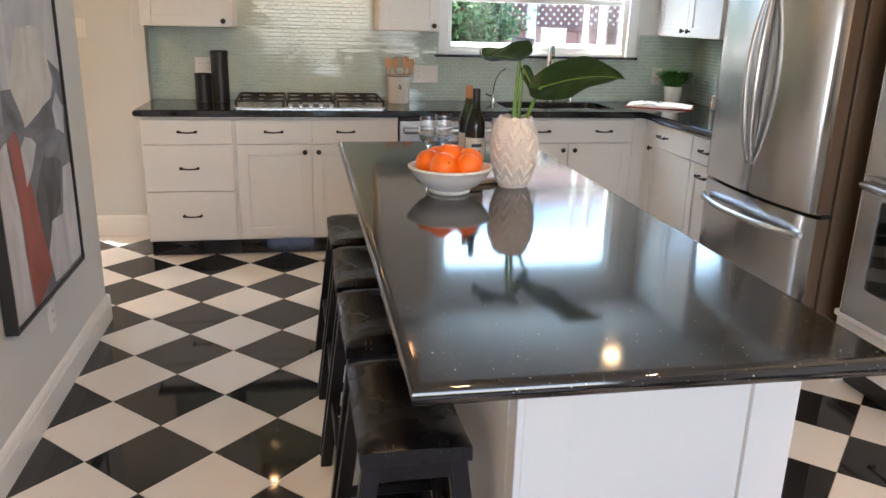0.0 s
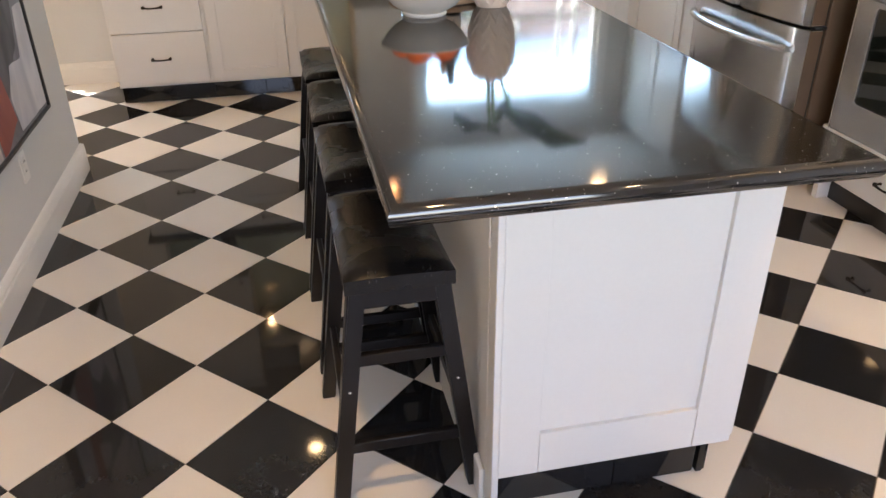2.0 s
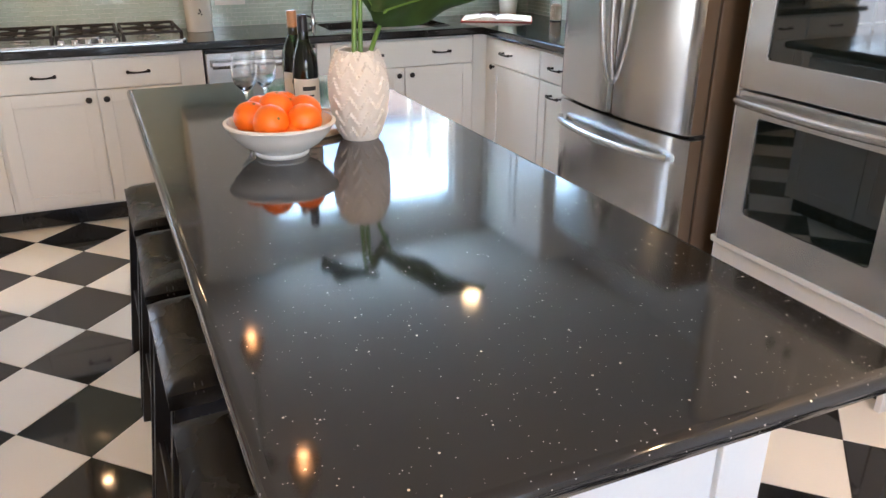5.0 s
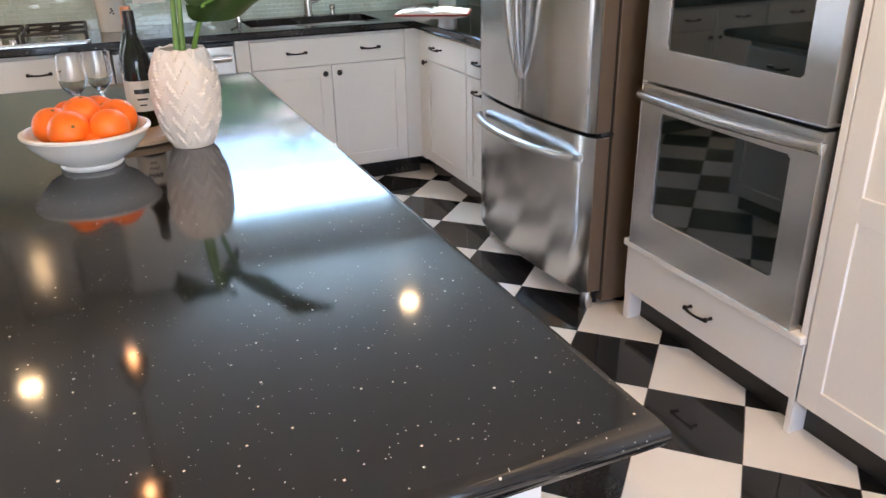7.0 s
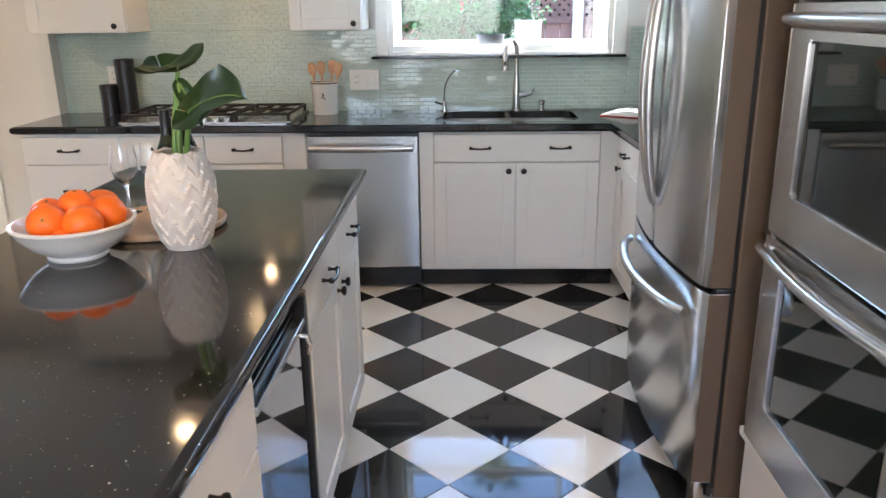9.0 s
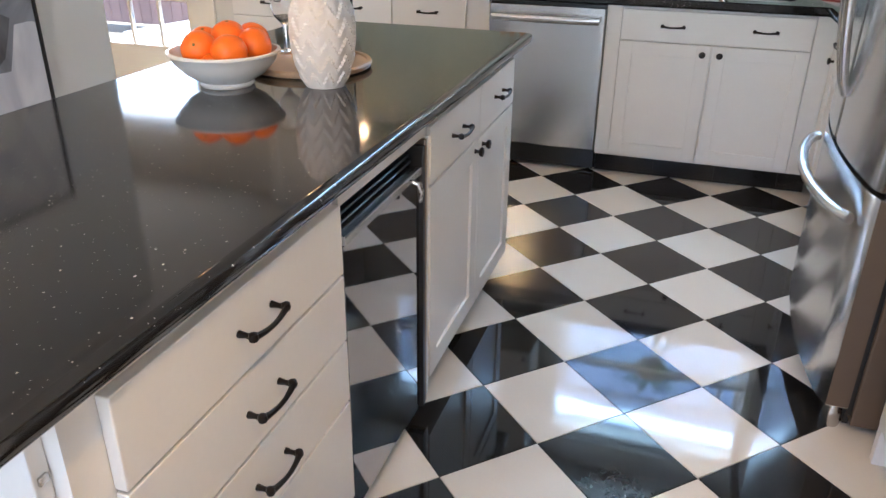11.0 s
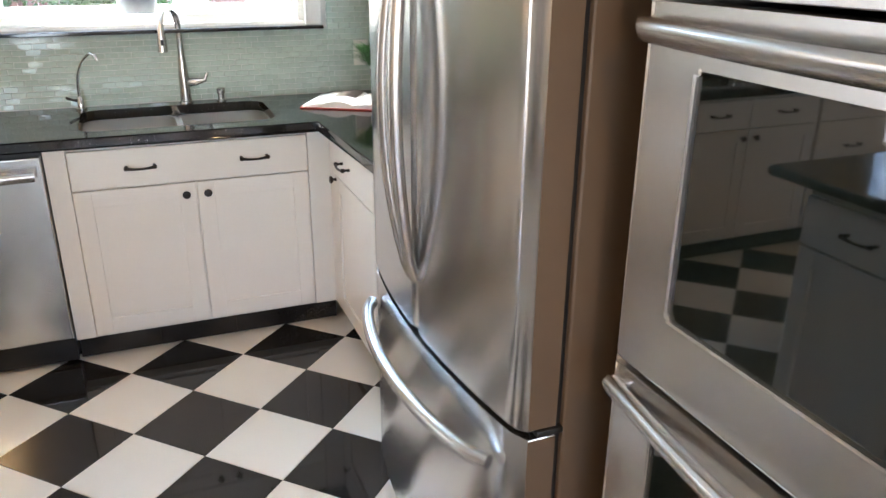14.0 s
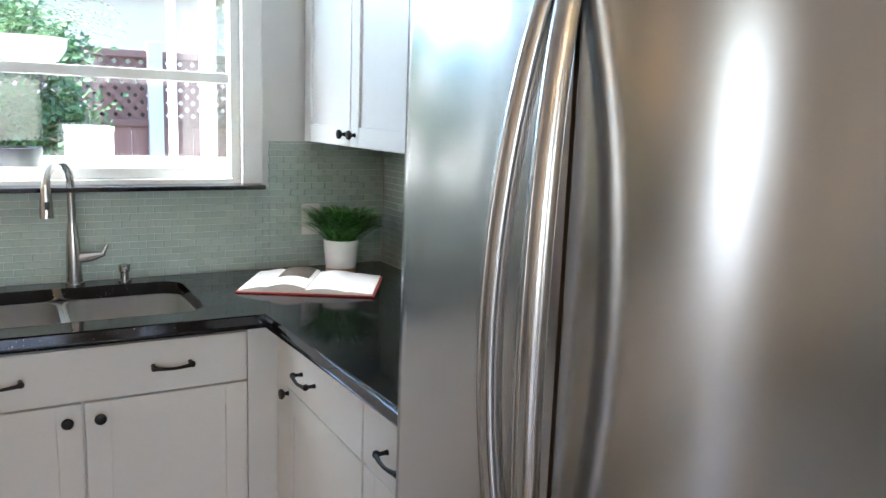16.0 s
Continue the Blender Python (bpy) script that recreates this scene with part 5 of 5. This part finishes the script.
def big_leaf(name, stem, tip, width, up, seed, curl, label):
    """A stem and one broad wavy leaf from the stem's end to tip."""
    s = thing(name, pose(0.72, 2.58, T), label, "leaf", "leaves in the vase")
    part("stem", tube(arc(*stem, 14), [0.0095 - 0.004 * i / 13 for i in range(14)], 10), STEMG, s)
    a, b = Vector(stem[2]), Vector(tip)
    d = b - a
    side = d.cross(Vector(up)).normalized()
    nrm = side.cross(d).normalized()
    r = random.Random(seed)
    bm = bmesh.new()
    nl, nw = 28, 12
    grid = []
    for i in range(nl + 1):
        t = i / nl
        w = width * (math.sin(math.pi * min(1.0, t ** 0.62)) ** 0.75) + 0.002
        row = []
        for j in range(nw + 1):
            u = 2 * j / nw - 1
            back = -0.10 * abs(u) * (1 - t) ** 2 * d.length * 1.2
            wave = 0.10 * width * math.sin(9 * t + 2.5 * u + seed) * abs(u) + 0.05 * width * math.sin(17 * t + seed * 2) * abs(u)
            cup = curl * width * u * u
            droop = -0.16 * d.length * t ** 3
            p = a + d * t + d.normalized() * back + side * (u * w) + nrm * (wave + cup) + Vector((0, 0, droop))
            row.append(bm.verts.new(p))
        grid.append(row)
    for i in range(nl):
        for j in range(nw):
            bm.faces.new((grid[i][j], grid[i + 1][j], grid[i + 1][j + 1], grid[i][j + 1]))
    bmesh.ops.solidify(bm, geom=bm.faces[:], thickness=0.0008)
    blade = part("blade", bm, LEAF, s)
    rib = [a + d * (i / 12 * 0.94) + Vector((0, 0, -0.16 * d.length * (i / 12 * 0.94) ** 3)) + nrm * 0.0012 for i in range(13)]
    part("midrib", tube(rib, [0.003 - 0.002 * i / 12 for i in range(13)], 6), STEMG, blade)


big_leaf("vase_leaf", ((-0.01, -0.01, 0.05), (-0.012, 0.0, 0.27), (0.012, 0.03, 0.425)), (-0.085, 0.18, 0.45), 0.088, (0.35, -0.85, 0.40), 2, 0.3, "dark green broad wavy leaf on a stem")
big_leaf("vase_leaf", ((0.0, 0.0, 0.05), (0.01, 0.0, 0.2), (0.065, -0.06, 0.345)), (0.265, -0.28, 0.44), 0.075, (0.30, -0.75, 0.45), 5, 0.25, "long dark green drooping leaf on a stem")
big_leaf("vase_leaf", ((0.01, -0.012, 0.05), (0.0, -0.01, 0.22), (0.02, 0.01, 0.40)), (0.07, 0.0, 0.315), 0.02, (0.1, -0.9, 0.3), 9, 0.4, "small furled green leaf on a stem")

BX, BY = 0.58, 2.772
bd = thing("round_board", pose(BX, BY, T), "round pale wooden serving board on the island", "serving board")
part("board", lathe([(0.165, 0), (0.172, 0.004), (0.175, 0.014), (0.171, 0.02), (0.16, 0.0205), (0.157, 0.016), (0.004, 0.016)], 64), WOODLIGHT, bd)
GLASSW = glass_mat("thin_glass", (1, 1, 1), 0.0, 1.45)
for x, y in ((0.461, 2.85), (0.526, 2.893)):
    w = thing("wine_glass", pose(x, y, T + 0.0165), "clear empty stemmed wine glass on the board", "glass", "wine glasses")
    ob = part("glass", lathe([(0.033, 0), (0.034, 0.0015), (0.02, 0.004), (0.006, 0.009), (0.004, 0.03), (0.0045, 0.075), (0.012, 0.086), (0.03, 0.105), (0.037, 0.13), (0.0365, 0.155), (0.031, 0.192), (0.0302, 0.192), (0.0355, 0.155), (0.036, 0.13), (0.029, 0.107), (0.011, 0.089), (0.001, 0.087)], 40), GLASSW, w)
    ob.visible_shadow = False
BOTTLE = glass_mat("green_bottle_glass", (0.05, 0.09, 0.015), 0.02, 1.5)
for x, y, cap, lab in ((0.622, 2.893, (0.46, 0.22, 0.10), "dark green wine bottle with a tan capsule"), (0.623, 2.773, (0.012, 0.012, 0.013), "dark wine bottle with a black capsule")):
    w = thing("wine_bottle", pose(x, y, T + 0.0165), lab, "bottle", "wine bottles")
    part("glass", lathe([(0.034, 0), (0.037, 0.004), (0.0372, 0.16), (0.034, 0.185), (0.022, 0.215), (0.0155, 0.235), (0.0135, 0.295), (0.0128, 0.295), (0.0125, 0.26), (0.004, 0.255)], 40), BOTTLE, w)
    part("wine", lathe([(0.034, 0.004), (0.0355, 0.16), (0.02, 0.21), (0.004, 0.212)], 32), mat("dark_wine", (0.012, 0.01, 0.006), 0.1), w)
    part("capsule", lathe([(0.0145, 0.232), (0.0152, 0.236), (0.0142, 0.297), (0.013, 0.30), (0.003, 0.3005)], 28), mat("foil_capsule", cap, 0.4, 0.2, vary=0.08), w)
    bm = bmesh.new()
    n = 20
    rows = [[bm.verts.new((r * math.cos(radians(-170 + 160 * i / n)), r * math.sin(radians(-170 + 160 * i / n)), z)) for i in range(n + 1)] for r, z in ((0.0376, 0.045), (0.0376, 0.125), (0.0372, 0.125), (0.0372, 0.045))]
    for k in range(4):
        for i in range(n):
            bm.faces.new((rows[k][i], rows[k][i + 1], rows[(k + 1) % 4][i + 1], rows[(k + 1) % 4][i]))
    lb = part("paper_label", bm, mat("bottle_label_paper", (0.66, 0.62, 0.55), 0.7, vary=0.05), w)
    bm = bmesh.new()
    for i, (a0, a1, z0, z1) in enumerate(((-120, -60, 0.092, 0.104), (-112, -70, 0.075, 0.08), (-105, -78, 0.06, 0.064))):
        m = 8
        ring = [[bm.verts.new((0.0379 * math.cos(radians(a0 + (a1 - a0) * q / m)), 0.0379 * math.sin(radians(a0 + (a1 - a0) * q / m)), z)) for q in range(m + 1)] for z in (z0, z1)]
        for q in range(m):
            bm.faces.new((ring[0][q], ring[0][q + 1], ring[1][q + 1], ring[1][q]))
    part("print_bars", bm, BLACKTRIM, lb)

# ---- painting ----


def paint_mat(name, c1, c2, scale, stretch=(1, 1, 1)):
    m, n, l, b = nodes_of(name)
    tc = n.new("ShaderNodeTexCoord")
    mp = n.new("ShaderNodeMapping")
    mp.inputs["Scale"].default_value = stretch
    l.new(tc.outputs["Object"], mp.inputs["Vector"])
    no = n.new("ShaderNodeTexNoise")
    no.inputs["Scale"].default_value, no.inputs["Detail"].default_value, no.inputs["Distortion"].default_value = scale, 6, 1.2
    l.new(mp.outputs[0], no.inputs["Vector"])
    cr = n.new("ShaderNodeValToRGB")
    cr.color_ramp.elements[0].position, cr.color_ramp.elements[1].position = 0.35, 0.65
    cr.color_ramp.elements[0].color, cr.color_ramp.elements[1].color = (*c1, 1), (*c2, 1)
    l.new(no.outputs["Fac"], cr.inputs["Fac"])
    l.new(cr.outputs[0], b.inputs["Base Color"])
    b.inputs["Roughness"].default_value = 0.55
    bp = n.new("ShaderNodeBump")
    bp.inputs["Strength"].default_value = 0.25
    l.new(no.outputs["Fac"], bp.inputs["Height"])
    l.new(bp.outputs[0], b.inputs["Normal"])
    return m


def painting():
    # local u runs along the wall away from the start, z up; it faces +x
    w, h = 0.815, 1.25
    p = thing("painting", pose(XL + 0.004, 2.502, 0.455), "large abstract grey, white and red painting in black frame", "painting")
    part("canvas", box(0.006, 0.032, 0.012, w - 0.012, 0.012, h - 0.012), paint_mat("canvas_grey", (0.10, 0.10, 0.11), (0.27, 0.28, 0.31), 3.5), p, flat=True)
    for y0, y1, z0, z1 in ((0, 0.012, 0, h), (w - 0.012, w, 0, h), (0.012, w - 0.012, 0, 0.012), (0.012, w - 0.012, h - 0.012, h)):
        part("frame_bar", box(0, 0.042, y0, y1, z0, z1, 0.001, 1), BLACKTRIM, p)

    def patch(name, outline, c1, c2, lift, scale=6, stretch=(1, 1, 0.4)):
        n = 40
        pts = []
        m = len(outline)
        for i in range(m):
            (u0, v0), (u1, v1) = outline[i], outline[(i + 1) % m]
            for k in range(6):
                t = k / 6
                u, v = u0 + (u1 - u0) * t, v0 + (v1 - v0) * t
                j = 0.012 * noise.noise(Vector((u * 9 + lift * 999, v * 9, 3)))
                pts.append((min(0.982, max(0.018, u + j)) * w, min(0.985, max(0.012, v + j)) * h))
        bm = bmesh.new()
        front = [bm.verts.new((0.032 + lift, a, b2)) for a, b2 in pts]
        back = [bm.verts.new((0.0315, a, b2)) for a, b2 in pts]
        bm.faces.new(front)
        for i in range(len(pts)):
            bm.faces.new((front[i], front[(i + 1) % len(pts)], back[(i + 1) % len(pts)], back[i]))
        part(name, bm, paint_mat(name, c1, c2, scale, stretch), p, flat=True)
    patch("pale_field", [(0.0, 0.62), (0.5, 0.6), (0.75, 0.68), (1, 0.62), (1, 1), (0, 1)], (0.32, 0.33, 0.38), (0.58, 0.57, 0.56), 0.0006, 4)
    patch("white_block", [(0.42, 0.50), (0.80, 0.55), (0.86, 0.60), (0.74, 0.76), (0.45, 0.76), (0.30, 0.62)], (0.50, 0.48, 0.44), (0.66, 0.63, 0.58), 0.0009)
    patch("blue_shadow", [(0.0, 0.55), (0.18, 0.52), (0.22, 0.70), (0.08, 0.78), (0.0, 0.75)], (0.10, 0.14, 0.26), (0.25, 0.28, 0.36), 0.0009)
    patch("red_strip", [(0.26, 0.0), (0.52, 0.06), (0.40, 0.34), (0.30, 0.50), (0.20, 0.48), (0.24, 0.30)], (0.22, 0.06, 0.045), (0.34, 0.10, 0.075), 0.0012, 5)
    patch("left_white", [(0.02, 0.02), (0.24, 0.0), (0.22, 0.3), (0.18, 0.48), (0.02, 0.45)], (0.45, 0.44, 0.45), (0.62, 0.60, 0.60), 0.0009)
    patch("white_corner", [(0.55, 0.02), (1, 0.02), (1, 0.32), (0.86, 0.34), (0.78, 0.20), (0.60, 0.20), (0.52, 0.12)], (0.46, 0.46, 0.50), (0.66, 0.65, 0.66), 0.0009)
    patch("dark_patch", [(0.45, 0.10), (0.56, 0.16), (0.76, 0.24), (0.84, 0.36), (0.6, 0.40), (0.44, 0.30)], (0.05, 0.05, 0.055), (0.13, 0.13, 0.14), 0.0007)
    patch("white_stroke", [(0.34, 0.34), (0.44, 0.38), (0.52, 0.44), (0.40, 0.48), (0.33, 0.45)], (0.45, 0.44, 0.44), (0.64, 0.62, 0.6), 0.0013)
    patch("white_loop", [(0.82, 0.45), (0.94, 0.43), (0.98, 0.52), (0.88, 0.56), (0.80, 0.52)], (0.36, 0.37, 0.42), (0.6, 0.6, 0.63), 0.0008)


painting()

# ---- glass mosaic backsplash ----
PX, PZ = 0.0525, 0.0238
TW, TH = 0.0503, 0.0216


def mosaic(name, m, spans, label, loose=None):
    """Running-bond glass tiles over a grout bed. Local x along the wall, -y out of it. spans: (x0, x1, z0, z1)."""
    bed = bmesh.new()
    for x0, x1, z0, z1 in spans:
        box(x0, x1, -0.005, -0.0005, z0, z1, bm=bed)
    ob = structure(name, bed, GROUT_W, label, "backsplash")
    ob.matrix_world = m
    r = random.Random(11)
    full = mesh_of("mosaic_tile", box(-TW / 2, TW / 2, -0.0035, 0.0, -TH / 2, TH / 2, 0.0008, 1), MOSAIC)
    vs, fs = [], []
    for x0, x1, z0, z1 in spans:
        for j in range(int((z0 - 0.910) / PZ + 0.001), int((z1 - 0.910) / PZ) + 1):
            za = max(z0, 0.910 + j * PZ + 0.001)
            zb = min(z1, 0.910 + j * PZ + 0.001 + TH)
            if zb - za < 0.004:
                continue
            i0 = int(x0 / PX) - 2
            for i in range(i0, int(x1 / PX) + 2):
                xa = i * PX + (PX / 2 if j % 2 else 0)
                xb = min(x1, xa + TW)
                xa = max(x0, xa)
                if xb - xa < 0.004:
                    continue
                rx, rz = r.gauss(0, 0.55), r.gauss(0, 0.55)
                whole = xb - xa > TW - 1e-4 and zb - za > TH - 1e-4
                if whole and loose and loose[0] < xa < loose[1] and za < 1.37:
                    t = new("mosaic_tile", full)
                    t.parent = ob
                    t.matrix_local = pose((xa + xb) / 2, -0.005, (za + zb) / 2, rx, 0, rz)
                    continue
                n = len(vs)
                cx, cz = (xa + xb) / 2, (za + zb) / 2
                mm = pose(cx, -0.005, cz, rx, 0, rz)
                hx, hz = (xb - xa) / 2, (zb - za) / 2
                e = 0.0008
                vs += [tuple(mm @ Vector(q)) for q in ((-hx, 0, -hz), (hx, 0, -hz), (hx, 0, hz), (-hx, 0, hz), (-hx + e, -0.0035, -hz + e), (hx - e, -0.0035, -hz + e), (hx - e, -0.0035, hz - e), (-hx + e, -0.0035, hz - e))]
                fs += [(n + 4, n + 5, n + 6, n + 7)] + [(n + k, n + (k + 1) % 4, n + 4 + (k + 1) % 4, n + 4 + k) for k in range(4)]
    me = bpy.data.meshes.new("mosaic_field")
    me.from_pydata(vs, [], fs)
    me.materials.append(MOSAIC_J)
    f = tagged(new("mosaic_field", me), kind="stuff")
    f.parent = ob
    return ob


mosaic("backsplash_north", pose(0, YB - 0.0005, 0), [(-0.943, 0.925, 0.911, 1.369), (-0.388, 0.485, 1.369, 1.84), (0.925, 2.36, 0.911, 1.202), (2.36, 2.808, 0.911, 1.369)], "pale green glass mosaic backsplash in running bond", (2.0, 2.8))
mosaic("backsplash_east", pose(XW - 0.0005, YB - 0.011, 0, 0, 0, -90), [(0.0, 1.56, 0.911, 1.369)], "pale green glass mosaic backsplash on the side wall")

# ---- floor tiles, laid diagonally ----
DG, TX, TY = 0.4243, -0.337, 2.469
floor_ob = bpy.data.objects["floor"]


def tile_mesh(name, material, size, thick, bevel):
    bm = box(-size / 2, size / 2, -size / 2, size / 2, -thick, 0, 0)
    bmesh.ops.bevel(bm, geom=[e for e in bm.edges if all(v.co.z > -1e-6 for v in e.verts)], offset=bevel, segments=1, affect="EDGES")
    bmesh.ops.rotate(bm, verts=bm.verts, matrix=Matrix.Rotation(radians(45), 3, "Z"))
    return mesh_of(name, bm, material)


rng = random.Random(4)
tile_meshes = {0: tile_mesh("white_tile", TILE_W, 0.2975, 0.006, 0.0008), 1: tile_mesh("black_tile", TILE_B, 0.2975, 0.006, 0.0008)}
rest = {0: ([], []), 1: ([], [])}
for a in range(-16, 17):
    for b in range(-24, 16):
        if (a + b) % 2 == 0:
            continue
        x, y = TX + a * DG / 2, TY + b * DG / 2
        if not (-3.4 < x < XW - 0.08 and -2.4 < y < YB + 0.03):
            continue
        black = a % 2
        if -1.2 < x < 2.4 and 0.3 < y < YB:
            ob = new("floor_tile", tile_meshes[black])
            ob.parent = floor_ob
            ob.matrix_world = pose(x, y, 0.0, rng.uniform(-0.06, 0.06), rng.uniform(-0.06, 0.06), 0)
        else:
            vs, fs = rest[black]
            r = 0.2975 / math.sqrt(2)
            n = len(vs)
            for z in (0.0, -0.006):
                vs += [(x + r, y, z), (x, y + r, z), (x - r, y, z), (x, y - r, z)]
            fs += [(n, n + 1, n + 2, n + 3), (n + 7, n + 6, n + 5, n + 4)] + [(n + i, n + 4 + i, n + 4 + (i + 1) % 4, n + (i + 1) % 4) for i in range(4)]
for black in (0, 1):
    me = bpy.data.meshes.new("outer_tiles")
    me.from_pydata(*(rest[black][0], [], rest[black][1]))
    me.materials.append((TILE_W, TILE_B)[black])
    ob = tagged(new("outer_tiles", me), kind="stuff")
    ob.parent = floor_ob
